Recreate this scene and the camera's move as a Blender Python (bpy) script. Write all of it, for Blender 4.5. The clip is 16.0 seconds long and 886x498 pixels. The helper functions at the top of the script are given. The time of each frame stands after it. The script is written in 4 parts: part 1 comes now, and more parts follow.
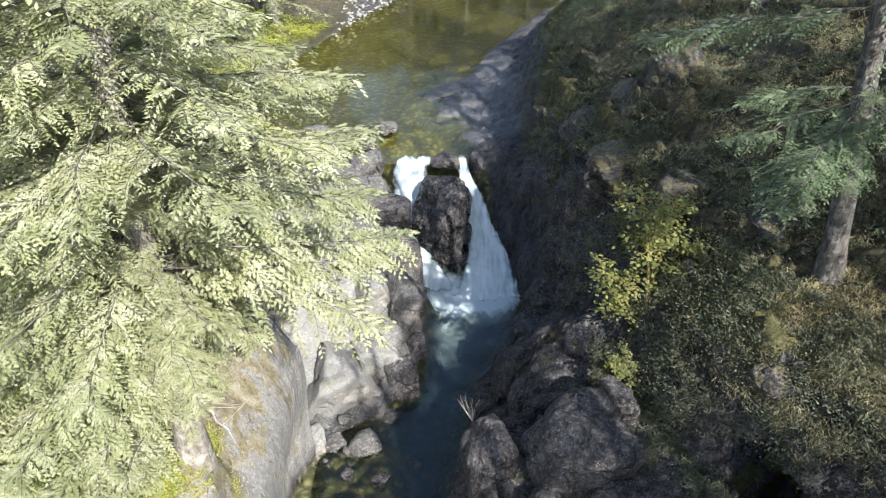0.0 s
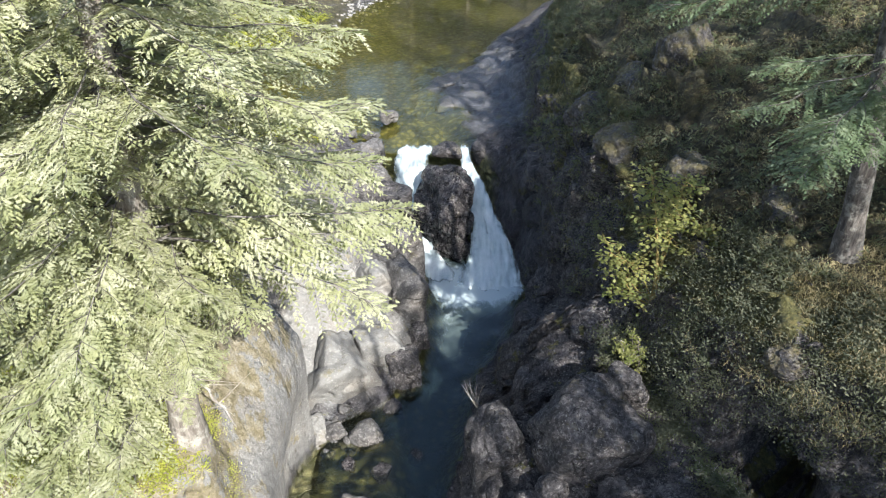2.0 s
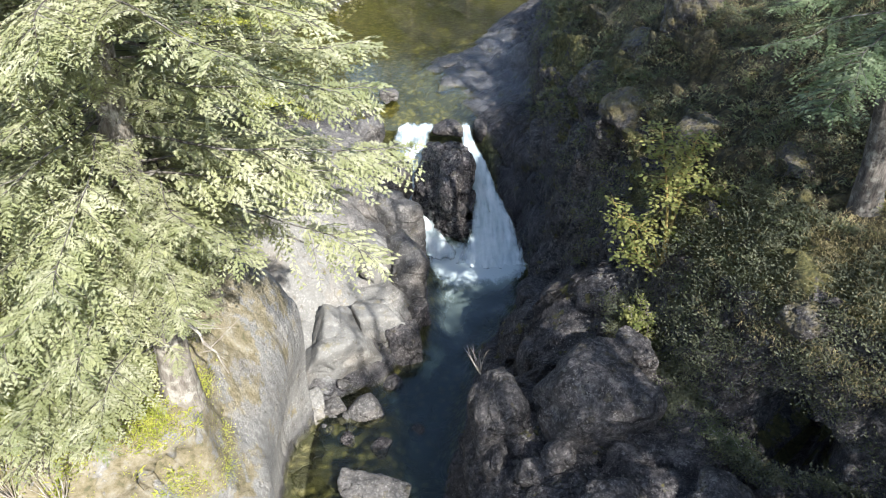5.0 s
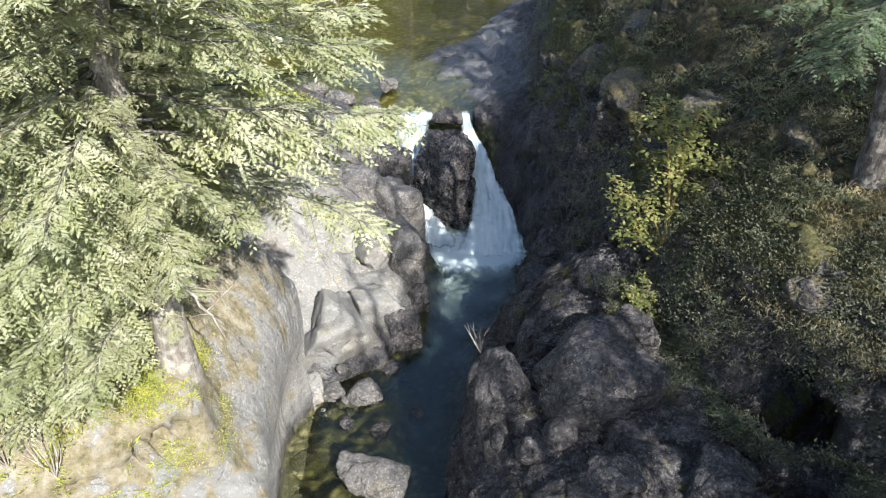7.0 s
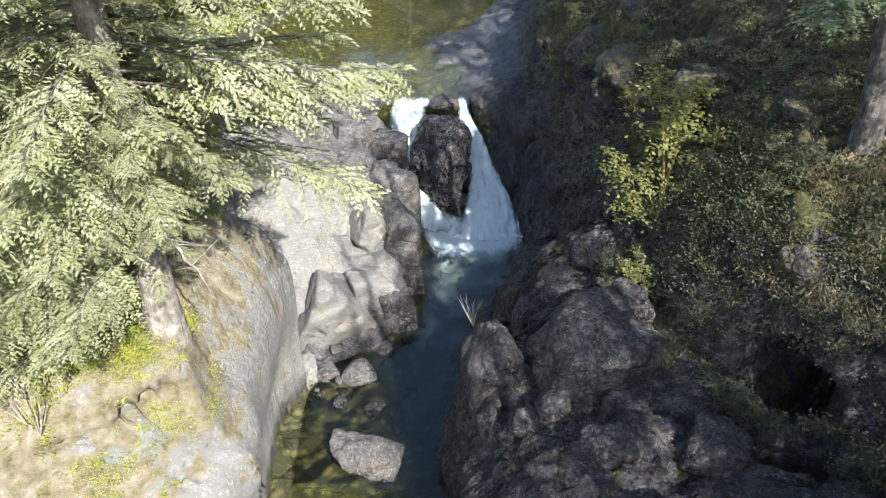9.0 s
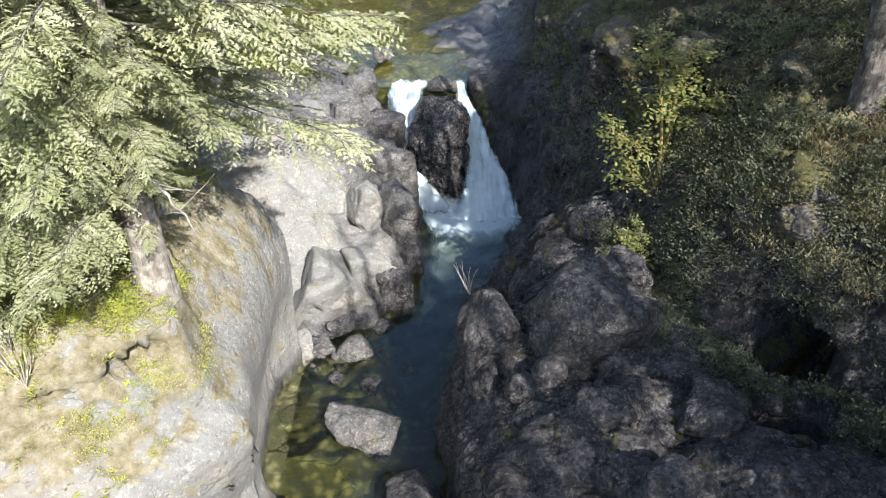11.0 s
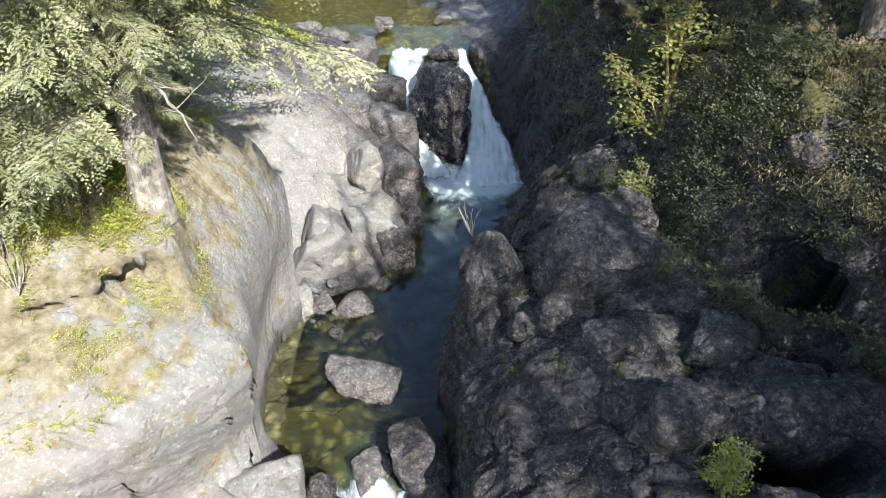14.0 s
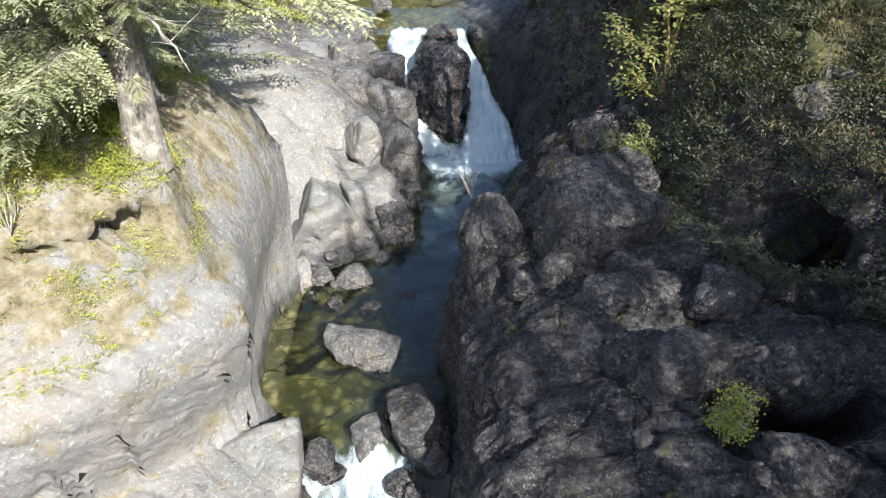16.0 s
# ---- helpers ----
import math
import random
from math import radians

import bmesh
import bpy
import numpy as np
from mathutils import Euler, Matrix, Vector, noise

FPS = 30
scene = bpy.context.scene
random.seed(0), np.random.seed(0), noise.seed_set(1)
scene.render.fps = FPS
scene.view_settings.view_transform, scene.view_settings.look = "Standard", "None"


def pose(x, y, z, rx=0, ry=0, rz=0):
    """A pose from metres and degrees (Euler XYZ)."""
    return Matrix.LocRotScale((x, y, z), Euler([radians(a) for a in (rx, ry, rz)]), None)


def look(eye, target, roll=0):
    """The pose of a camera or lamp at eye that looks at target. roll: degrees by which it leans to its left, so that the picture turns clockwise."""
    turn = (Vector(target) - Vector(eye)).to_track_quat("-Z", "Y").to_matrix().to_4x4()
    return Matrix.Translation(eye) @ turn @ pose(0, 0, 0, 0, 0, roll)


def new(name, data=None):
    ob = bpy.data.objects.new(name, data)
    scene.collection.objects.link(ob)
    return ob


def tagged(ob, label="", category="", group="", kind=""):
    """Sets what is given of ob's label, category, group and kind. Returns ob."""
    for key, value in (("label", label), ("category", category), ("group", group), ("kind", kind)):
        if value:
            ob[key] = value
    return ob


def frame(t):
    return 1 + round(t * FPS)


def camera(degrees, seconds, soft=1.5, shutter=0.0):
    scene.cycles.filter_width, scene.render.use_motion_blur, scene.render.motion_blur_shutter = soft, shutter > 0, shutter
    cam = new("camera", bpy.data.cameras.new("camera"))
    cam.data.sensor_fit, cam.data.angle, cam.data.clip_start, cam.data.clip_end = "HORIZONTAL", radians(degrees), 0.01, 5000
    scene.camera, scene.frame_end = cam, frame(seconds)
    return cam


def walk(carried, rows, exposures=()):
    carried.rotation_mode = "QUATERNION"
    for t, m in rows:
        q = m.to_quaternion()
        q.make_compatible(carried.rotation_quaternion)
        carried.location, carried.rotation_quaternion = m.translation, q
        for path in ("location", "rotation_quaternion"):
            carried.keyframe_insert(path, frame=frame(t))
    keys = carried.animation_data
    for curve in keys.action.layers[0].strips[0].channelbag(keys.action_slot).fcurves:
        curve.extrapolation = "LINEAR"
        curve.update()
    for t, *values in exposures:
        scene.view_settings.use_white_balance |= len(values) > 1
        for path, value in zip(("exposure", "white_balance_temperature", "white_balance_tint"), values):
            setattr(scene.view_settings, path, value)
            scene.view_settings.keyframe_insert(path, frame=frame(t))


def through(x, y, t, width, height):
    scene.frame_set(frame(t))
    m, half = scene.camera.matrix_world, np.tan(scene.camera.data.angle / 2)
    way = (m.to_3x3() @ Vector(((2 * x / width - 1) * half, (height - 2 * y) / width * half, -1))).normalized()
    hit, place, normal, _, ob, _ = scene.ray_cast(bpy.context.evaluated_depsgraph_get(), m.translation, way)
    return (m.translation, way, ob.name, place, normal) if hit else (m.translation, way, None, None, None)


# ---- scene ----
cam = camera(66.30, 16.0, soft=1.0)
# seconds, eye x y z, yaw, pitch, roll
ROWS = [
    (0.0, 0.015, 0.045, 22.827, 0.075, -33.718, -0.066),
    (0.5, 0.012, 0.093, 22.686, 0.123, -33.720, -0.035),
    (1.0, -0.024, 0.114, 22.525, 0.094, -33.724, -0.049),
    (1.5, -0.070, 0.157, 22.297, 0.062, -33.699, 0.004),
    (2.0, -0.111, 0.204, 22.032, 0.045, -33.723, -0.036),
    (2.5, -0.135, 0.219, 21.751, 0.060, -33.739, -0.029),
    (3.0, -0.158, 0.247, 21.484, 0.068, -33.727, -0.019),
    (3.5, -0.179, 0.238, 21.266, 0.021, -33.765, 0.004),
    (4.0, -0.179, 0.214, 21.051, 0.003, -33.765, 0.011),
    (6.5, -0.237, -0.010, 20.107, -0.053, -33.700, 0.024),
    (7.0, -0.213, -0.078, 19.937, -0.063, -33.670, 0.039),
    (7.5, -0.147, -0.144, 19.761, -0.025, -33.656, 0.041),
    (8.0, -0.103, -0.245, 19.582, -0.058, -33.628, 0.027),
    (8.5, -0.049, -0.338, 19.379, -0.061, -33.629, 0.039),
    (9.0, -0.001, -0.440, 19.144, -0.064, -33.568, 0.064),
    (11.5, 0.163, -0.870, 17.968, -0.014, -33.620, 0.025),
    (12.0, 0.171, -0.963, 17.711, -0.030, -33.633, 0.042),
    (12.5, 0.146, -1.071, 17.459, -0.038, -33.664, 0.055),
    (13.0, 0.129, -1.196, 17.178, -0.013, -33.648, 0.039),
    (13.5, 0.116, -1.325, 16.907, 0.030, -33.693, 0.041),
    (14.0, 0.099, -1.460, 16.636, 0.033, -33.738, 0.006),
    (14.5, 0.058, -1.587, 16.340, -0.067, -33.753, -0.036),
    (15.0, 0.062, -1.687, 16.030, -0.065, -33.797, -0.048),
    (15.5, 0.093, -1.794, 15.765, -0.010, -33.762, -0.056),
    (16.0, 0.095, -1.892, 15.606, -0.051, -33.761, -0.084),
]
walk(cam, [(t, pose(x, y, z, 90 + pitch, 0, yaw) @ pose(0, 0, 0, 0, 0, roll)) for t, x, y, z, yaw, pitch, roll in ROWS])

# ---- light ----
SUN = Vector((0.36, -0.66, 0.66)).normalized()
world = bpy.data.worlds.new("sky")
scene.world = world
world.use_nodes = True
wn = world.node_tree
wn.nodes.clear()
sky = wn.nodes.new("ShaderNodeTexSky")
sky.sky_type = "NISHITA"
sky.sun_disc = False
sky.sun_elevation = math.asin(SUN.z)
sky.sun_rotation = math.atan2(SUN.x, SUN.y)
back = wn.nodes.new("ShaderNodeBackground")
back.inputs["Strength"].default_value = 0.14
wout = wn.nodes.new("ShaderNodeOutputWorld")
wn.links.new(sky.outputs[0], back.inputs[0])
wn.links.new(back.outputs[0], wout.inputs[0])
sun = new("sun", bpy.data.lights.new("sun", "SUN"))
sun.data.energy, sun.data.angle, sun.data.color = 5.0, radians(0.53), (1.0, 0.965, 0.91)
sun.matrix_world = look(SUN * 100, (0, 0, 0))
scene.view_settings.exposure = 1.78


# ---- materials ----
class Mat:
    """A node material with short ways to add nodes."""

    def __init__(self, name):
        self.m = bpy.data.materials.new(name)
        self.m.use_nodes = True
        self.t = self.m.node_tree
        self.t.nodes.clear()
        self.out = self.n("ShaderNodeOutputMaterial")
        self.co = self.n("ShaderNodeTexCoord").outputs["Object"]

    def n(self, kind, **keys):
        node = self.t.nodes.new(kind)
        for k, v in keys.items():
            node.inputs[k.replace("_", " ")].default_value = v
        return node

    def put(self, value, socket):
        if isinstance(value, bpy.types.NodeSocket):
            self.t.links.new(value, socket)
        else:
            socket.default_value = value

    def noise(self, scale, detail=4.0, rough=0.6, co=None, distort=0.0):
        node = self.n("ShaderNodeTexNoise", Scale=scale, Detail=detail, Roughness=rough, Distortion=distort)
        self.put(co or self.co, node.inputs["Vector"])
        return node.outputs["Fac"]

    def cells(self, scale, feature="F1", co=None, what="Distance"):
        node = self.n("ShaderNodeTexVoronoi", Scale=scale)
        node.feature = feature
        self.put(co or self.co, node.inputs["Vector"])
        return node.outputs[what]

    def stretch(self, x, y, z):
        node = self.n("ShaderNodeMapping")
        node.inputs["Scale"].default_value = (x, y, z)
        self.put(self.co, node.inputs["Vector"])
        return node.outputs[0]

    def ramp(self, fac, *stops):
        node = self.n("ShaderNodeValToRGB")
        el = node.color_ramp.elements
        while len(el) < len(stops):
            el.new(0.5)
        for e, (p, c) in zip(el, stops):
            e.position = p
            e.color = (*c, 1) if isinstance(c, tuple) else (c, c, c, 1)
        self.put(fac, node.inputs["Fac"])
        return node.outputs["Color"]

    def mix(self, fac, a, b, how="MIX"):
        node = self.n("ShaderNodeMix")
        node.data_type, node.blend_type = "RGBA", how
        ins = [s for s in node.inputs if s.enabled]
        for v, s in zip((fac, a, b), ins):
            self.put((*v, 1) if isinstance(v, tuple) else v, s)
        return [s for s in node.outputs if s.enabled][0]

    def math(self, how, a, b=0.0, clamp=False):
        node = self.n("ShaderNodeMath")
        node.operation, node.use_clamp = how, clamp
        self.put(a, node.inputs[0])
        self.put(b, node.inputs[1])
        return node.outputs[0]

    def attr(self, name):
        node = self.n("ShaderNodeAttribute")
        node.attribute_name = name
        return node.outputs["Fac"]

    def bump(self, height, distance, strength=1.0, normal=None):
        node = self.n("ShaderNodeBump", Distance=distance)
        self.put(strength, node.inputs["Strength"])
        self.put(height, node.inputs["Height"])
        if normal is not None:
            self.put(normal, node.inputs["Normal"])
        return node.outputs[0]

    def bsdf(self, color, rough=0.8, normal=None, spec=0.5, **more):
        node = self.n("ShaderNodeBsdfPrincipled")
        self.put((*color, 1) if isinstance(color, tuple) else color, node.inputs["Base Color"])
        self.put(rough, node.inputs["Roughness"])
        self.put(spec, node.inputs["Specular IOR Level"])
        if normal is not None:
            self.put(normal, node.inputs["Normal"])
        for k, v in more.items():
            self.put(v, node.inputs[k.replace("_", " ")])
        return node.outputs[0]

    def shader(self, kind, **keys):
        node = self.n(kind)
        for k, v in keys.items():
            self.put(v, node.inputs[k])
        return node.outputs[0]

    def blend(self, fac, a, b):
        node = self.n("ShaderNodeMixShader")
        self.put(fac, node.inputs[0])
        self.put(a, node.inputs[1])
        self.put(b, node.inputs[2])
        return node.outputs[0]

    def done(self, socket):
        self.t.links.new(socket, self.out.inputs["Surface"])
        return self.m


def warped(m, scale, amount):
    """Object coordinates pushed about by noise, so that cells and joints run crooked."""
    node = m.n("ShaderNodeTexNoise", Scale=scale, Detail=3.0, Roughness=0.6)
    m.put(m.co, node.inputs["Vector"])
    add = m.n("ShaderNodeVectorMath")
    add.operation = "MULTIPLY_ADD"
    m.put(node.outputs["Color"], add.inputs[0])
    add.inputs[1].default_value = (amount, amount, amount)
    m.put(m.co, add.inputs[2])
    return add.outputs[0]


def joints(m, scale, width, co):
    """One where a crack runs, fading in and out along its way."""
    line = m.ramp(m.cells(scale, "DISTANCE_TO_EDGE", co), (0.0, 1.0), (width, 0.0))
    return m.math("MULTIPLY", line, m.ramp(m.noise(scale * 0.8, 3), (0.46, 0.0), (0.56, 1.0)))


def rock_colour(m, pale):
    """Basalt: dark where damp and shaded, pale where bleached, lichened and sunlit, light painted into the colour;
    cracks near black.
    """
    big, mid, fine = m.noise(0.45, 5), m.noise(2.3, 9, 0.74), m.noise(9.5, 5, 0.8)
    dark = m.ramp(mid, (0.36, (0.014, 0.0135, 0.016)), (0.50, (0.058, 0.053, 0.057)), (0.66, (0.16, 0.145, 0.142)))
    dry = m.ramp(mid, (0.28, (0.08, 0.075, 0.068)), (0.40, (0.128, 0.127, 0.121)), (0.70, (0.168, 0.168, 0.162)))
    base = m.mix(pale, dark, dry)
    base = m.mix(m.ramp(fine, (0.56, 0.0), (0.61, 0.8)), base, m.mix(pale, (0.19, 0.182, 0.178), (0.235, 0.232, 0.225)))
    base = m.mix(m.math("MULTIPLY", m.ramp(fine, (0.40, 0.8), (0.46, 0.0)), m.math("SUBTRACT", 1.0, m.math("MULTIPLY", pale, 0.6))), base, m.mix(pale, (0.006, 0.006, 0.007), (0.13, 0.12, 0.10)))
    grains = m.cells(9.0, "F1", warped(m, 7.0, 0.12))
    dots = m.math("MULTIPLY", m.ramp(grains, (0.17, 1.0), (0.24, 0.0)), m.ramp(m.noise(0.9, 5, 0.7), (0.48, 0.0), (0.60, 1.0)))
    base = m.mix(m.math("MULTIPLY", dots, 0.85), base, m.mix(pale, (0.30, 0.29, 0.28), (0.29, 0.285, 0.275)))
    # Pores and pits are only colour: the shade inside them is painted near black.
    pores = m.math("MULTIPLY", m.ramp(m.cells(7.0, "F1", warped(m, 5.0, 0.2)), (0.14, 1.0), (0.22, 0.0)), m.ramp(m.noise(1.3, 4, 0.7), (0.45, 0.0), (0.56, 1.0)))
    base = m.mix(m.math("MULTIPLY", pores, m.math("SUBTRACT", 0.9, m.math("MULTIPLY", pale, 0.8))), base, (0.005, 0.005, 0.006))
    base = m.mix(m.ramp(big, (0.5, 0.0), (0.72, 0.45)), base, m.mix(pale, (0.060, 0.044, 0.034), (0.20, 0.165, 0.125)))
    blotch = m.ramp(m.noise(2.6, 8, 0.72, warped(m, 4.0, 0.25)), (0.58, 0.0), (0.625, 1.0))
    base = m.mix(m.math("MULTIPLY", blotch, m.math("SUBTRACT", 0.75, m.math("MULTIPLY", pale, 0.15))), base, m.mix(pale, (0.185, 0.175, 0.165), (0.25, 0.245, 0.23)))
    pits = m.ramp(m.noise(3.4, 8, 0.7, warped(m, 5.0, 0.2)), (0.36, 1.0), (0.40, 0.0))
    base = m.mix(m.math("MULTIPLY", pits, m.math("SUBTRACT", 0.9, m.math("MULTIPLY", pale, 0.15))), base, m.mix(pale, (0.008, 0.008, 0.009), (0.085, 0.074, 0.058)))
    co = warped(m, 3.0, 0.35)
    spots = m.math("MULTIPLY", m.ramp(m.cells(6.5, "F1", co), (0.18, 1.0), (0.27, 0.0)), m.ramp(m.noise(1.1, 4), (0.46, 0.0), (0.56, 1.0)))
    base = m.mix(m.math("MULTIPLY", spots, 0.7), base, m.mix(pale, (0.24, 0.24, 0.22), (0.28, 0.275, 0.25)))
    # Crack lines, drawn near black in the colour.
    crack = m.math("MAXIMUM", joints(m, 0.5, 0.02, warped(m, 1.5, 0.8)), m.math("MULTIPLY", joints(m, 1.7, 0.03, warped(m, 2.5, 0.5)), 0.55))
    fine_crack = m.math("MULTIPLY", joints(m, 0.34, 0.009, warped(m, 2.2, 0.7)), m.ramp(m.noise(0.6, 2), (0.48, 0.0), (0.54, 0.8)))
    base = m.mix(m.math("MULTIPLY", crack, m.math("SUBTRACT", 0.9, m.math("MULTIPLY", pale, 0.88), True)), base, (0.008, 0.007, 0.007))
    return m.mix(m.math("MULTIPLY", fine_crack, pale), base, (0.05, 0.042, 0.035))


def rock_normal(m, pale=0.0):
    calm = m.math("SUBTRACT", 0.95, m.math("MULTIPLY", pale, 0.45))
    n1 = m.bump(m.noise(1.6, 8, 0.66), 0.20, calm)
    n2 = m.bump(m.noise(7, 8, 0.78), 0.22, calm, n1)
    hole = m.ramp(m.cells(3.2, "F1", warped(m, 3.0, 0.4)), (0.05, 0.0), (0.32, 1.0))
    n3 = m.bump(hole, 0.10, m.math("MULTIPLY", calm, 0.7), n2)
    return m.bump(joints(m, 0.5, 0.03, warped(m, 1.5, 0.8)), -0.12, m.math("SUBTRACT", 0.95, m.math("MULTIPLY", pale, 0.9), True), n3)


def ground_material():
    m = Mat("rock_and_soil")
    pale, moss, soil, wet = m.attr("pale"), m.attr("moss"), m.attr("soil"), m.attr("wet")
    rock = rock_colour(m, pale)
    patch = m.math("ADD", m.noise(1.1, 6, 0.62), m.math("MULTIPLY", m.noise(6, 4), 0.3))
    mossy = m.math("MULTIPLY", m.math("SUBTRACT", m.math("ADD", patch, m.math("MULTIPLY", moss, 0.55)), 0.80), 18.0, True)
    green = m.ramp(m.noise(5, 5, 0.7), (0.3, (0.034, 0.040, 0.014)), (0.5, (0.085, 0.083, 0.028)), (0.7, (0.20, 0.17, 0.065)))
    # Ochre moss and soil for the pale side, brightened to carry its sunlight.
    sunny = m.ramp(m.noise(3, 7, 0.75), (0.36, (0.07, 0.068, 0.034)), (0.45, (0.125, 0.105, 0.06)), (0.55, (0.165, 0.145, 0.10)), (0.64, (0.20, 0.19, 0.155)))
    col = m.mix(mossy, rock, m.mix(pale, green, sunny))
    earth = m.ramp(m.noise(3.2, 7, 0.7), (0.30, (0.022, 0.019, 0.012)), (0.5, (0.055, 0.048, 0.026)), (0.70, (0.15, 0.13, 0.062)))
    soily = m.math("MULTIPLY", m.math("SUBTRACT", m.math("ADD", m.noise(0.9, 6, 0.65), soil), 0.95), 5.0, True)
    col = m.mix(soily, col, m.mix(pale, earth, m.mix(m.noise(2.5, 4), (0.15, 0.145, 0.075), (0.24, 0.22, 0.15))))
    col = m.mix(m.attr("algae"), col, m.mix(m.ramp(m.cells(2.4, "F1", warped(m, 2.0, 0.3)), (0.15, 0.0), (0.5, 1.0)), m.mix(m.noise(0.7, 4), (0.20, 0.18, 0.06), (0.38, 0.34, 0.14)), (0.065, 0.065, 0.016)))
    # Wet darkens the rock; its bluish tint paints in the sky's sheen.
    col = m.mix(wet, col, m.mix(1.0, col, (0.72, 0.76, 0.84), "MULTIPLY"))
    rough = m.math("SUBTRACT", 0.85, m.math("MULTIPLY", wet, 0.55))
    return m.done(m.bsdf(col, rough, rock_normal(m, pale), 0.4))


def boulder_material(name, pale, rough=0.8, mossy=0.66):
    m = Mat(name)
    up = m.n("ShaderNodeNewGeometry").outputs["Normal"]
    sep = m.n("ShaderNodeSeparateXYZ")
    m.put(up, sep.inputs[0])
    moss = m.math("MULTIPLY", m.math("SUBTRACT", m.math("ADD", m.noise(1.8, 6, 0.65), m.math("MULTIPLY", sep.outputs[2], 0.12)), mossy), 5.0, True)
    col = m.mix(m.math("MULTIPLY", moss, 0.7), rock_colour(m, pale), m.mix(m.noise(7, 4), (0.07, 0.07, 0.022), (0.19, 0.15, 0.06)))
    return m.done(m.bsdf(col, rough, rock_normal(m, pale), 0.4))


def bed_material():
    m = Mat("river_bed")
    stones = m.mix(m.ramp(m.cells(2.6), (0.2, 0.0), (0.6, 1.0)), (0.34, 0.30, 0.12), (0.16, 0.15, 0.05))
    col = m.mix(m.ramp(m.noise(0.3, 4), (0.4, 0.0), (0.6, 0.8)), stones, (0.12, 0.13, 0.04))
    return m.done(m.bsdf(col, 0.8, m.bump(m.cells(2.6), 0.15, 0.8)))


def water_material(name, deep, cover, tint, ripple):
    """Clear water over a bed: a glossy skin, with the part of the light that the depth scatters back."""
    m = Mat(name)
    wave = m.math("ADD", m.noise(1.3, 4, 0.6, m.stretch(1.4, 0.7, 1)), m.math("MULTIPLY", m.noise(5, 3), 0.35))
    normal = m.bump(wave, ripple, 0.8)
    depth = m.attr("depth")
    body = m.blend(m.math("MULTIPLY", m.math("POWER", depth, 1.5), cover), m.shader("ShaderNodeBsdfTransparent", Color=(*tint, 1)),
                   m.bsdf(m.mix(m.ramp(m.math("ADD", m.attr("foam"), m.math("MULTIPLY", m.noise(0.7, 5), 0.5)), (0.38, 0.0), (0.85, 0.8)), m.mix(m.noise(0.5, 4), deep, tuple(c * 1.7 for c in deep)), (0.16, 0.205, 0.19)), 0.5, normal, 0.0))
    foam = m.math("MULTIPLY", m.math("SUBTRACT", m.math("ADD", m.attr("foam"), m.noise(2.4, 7, 0.72, m.stretch(1, 0.6, 1), 0.6)), 1.0), 3.0, True)
    body = m.blend(foam, body, m.bsdf((0.36, 0.43, 0.45), 0.7, normal))
    gloss = m.shader("ShaderNodeBsdfGlossy", Color=(1, 1, 1, 1), Roughness=0.09, Normal=normal)
    fresnel = m.n("ShaderNodeFresnel", IOR=1.33)
    m.put(normal, fresnel.inputs["Normal"])
    return m.done(m.blend(m.math("MULTIPLY", fresnel.outputs[0], m.math("SUBTRACT", 1.0, foam)), body, gloss))


def fall_material():
    m = Mat("white_water")
    streak = m.math("ADD", m.math("MULTIPLY", m.noise(1.2, 4, 0.5, m.stretch(2.2, 0.3, 0.3), 0.8), 0.45), m.math("MULTIPLY", m.noise(1.3, 6, 0.6), 0.55))
    thin = m.math("MULTIPLY", m.math("SUBTRACT", m.math("ADD", m.math("MULTIPLY", streak, 1.7), m.attr("thick")), 0.95), 1.9, True)
    col = m.ramp(streak, (0.34, (0.30, 0.375, 0.40)), (0.5, (0.42, 0.49, 0.51)), (0.64, (0.54, 0.595, 0.605)))
    white = m.bsdf(col, 0.8, m.bump(streak, 0.03, 0.5), 0.1)
    return m.done(m.blend(thin, m.shader("ShaderNodeBsdfTransparent", Color=(1, 1, 1, 1)), white))


def leaf_material(name, dark, light, tip, through=0.35):
    m = Mat(name)
    info = m.n("ShaderNodeNewGeometry").outputs["Random Per Island"]
    col = m.mix(m.ramp(m.noise(0.9, 4), (0.36, 0.0), (0.64, 1.0)), dark, light)
    # Palest tone in patches puts sunlit highlights into the leaf colour.
    col = m.mix(m.math("MULTIPLY", m.ramp(m.noise(2.2, 3), (0.42, 0.0), (0.66, 1.0)), m.ramp(info, (0.0, 0.45), (1.0, 0.95))), col, tip)
    each = m.n("ShaderNodeObjectInfo").outputs["Random"]
    # Boughs darkened at random, painting in the dim gaps of the canopy.
    col = m.mix(m.ramp(each, (0.0, 0.5), (0.45, 0.0)), col, dark)
    skin = m.bsdf(col, 0.6, None, 0.18)
    back_ = m.shader("ShaderNodeBsdfTranslucent", Color=m.mix(0.5, col, (0.30, 0.34, 0.05)))
    return m.done(m.blend(through, skin, back_))


def bark_material(name, dark, light, lichen):
    m = Mat(name)
    co = m.stretch(1, 1, 0.22)
    ridge = m.noise(9, 6, 0.7, co)
    col = m.ramp(ridge, (0.35, dark), (0.65, light))
    col = m.mix(m.ramp(m.noise(3.5, 6, 0.7), (0.5, 0.0), (0.62, 0.8)), col, lichen)
    return m.done(m.bsdf(col, 0.9, m.bump(ridge, 0.06, 1.0), 0.2))


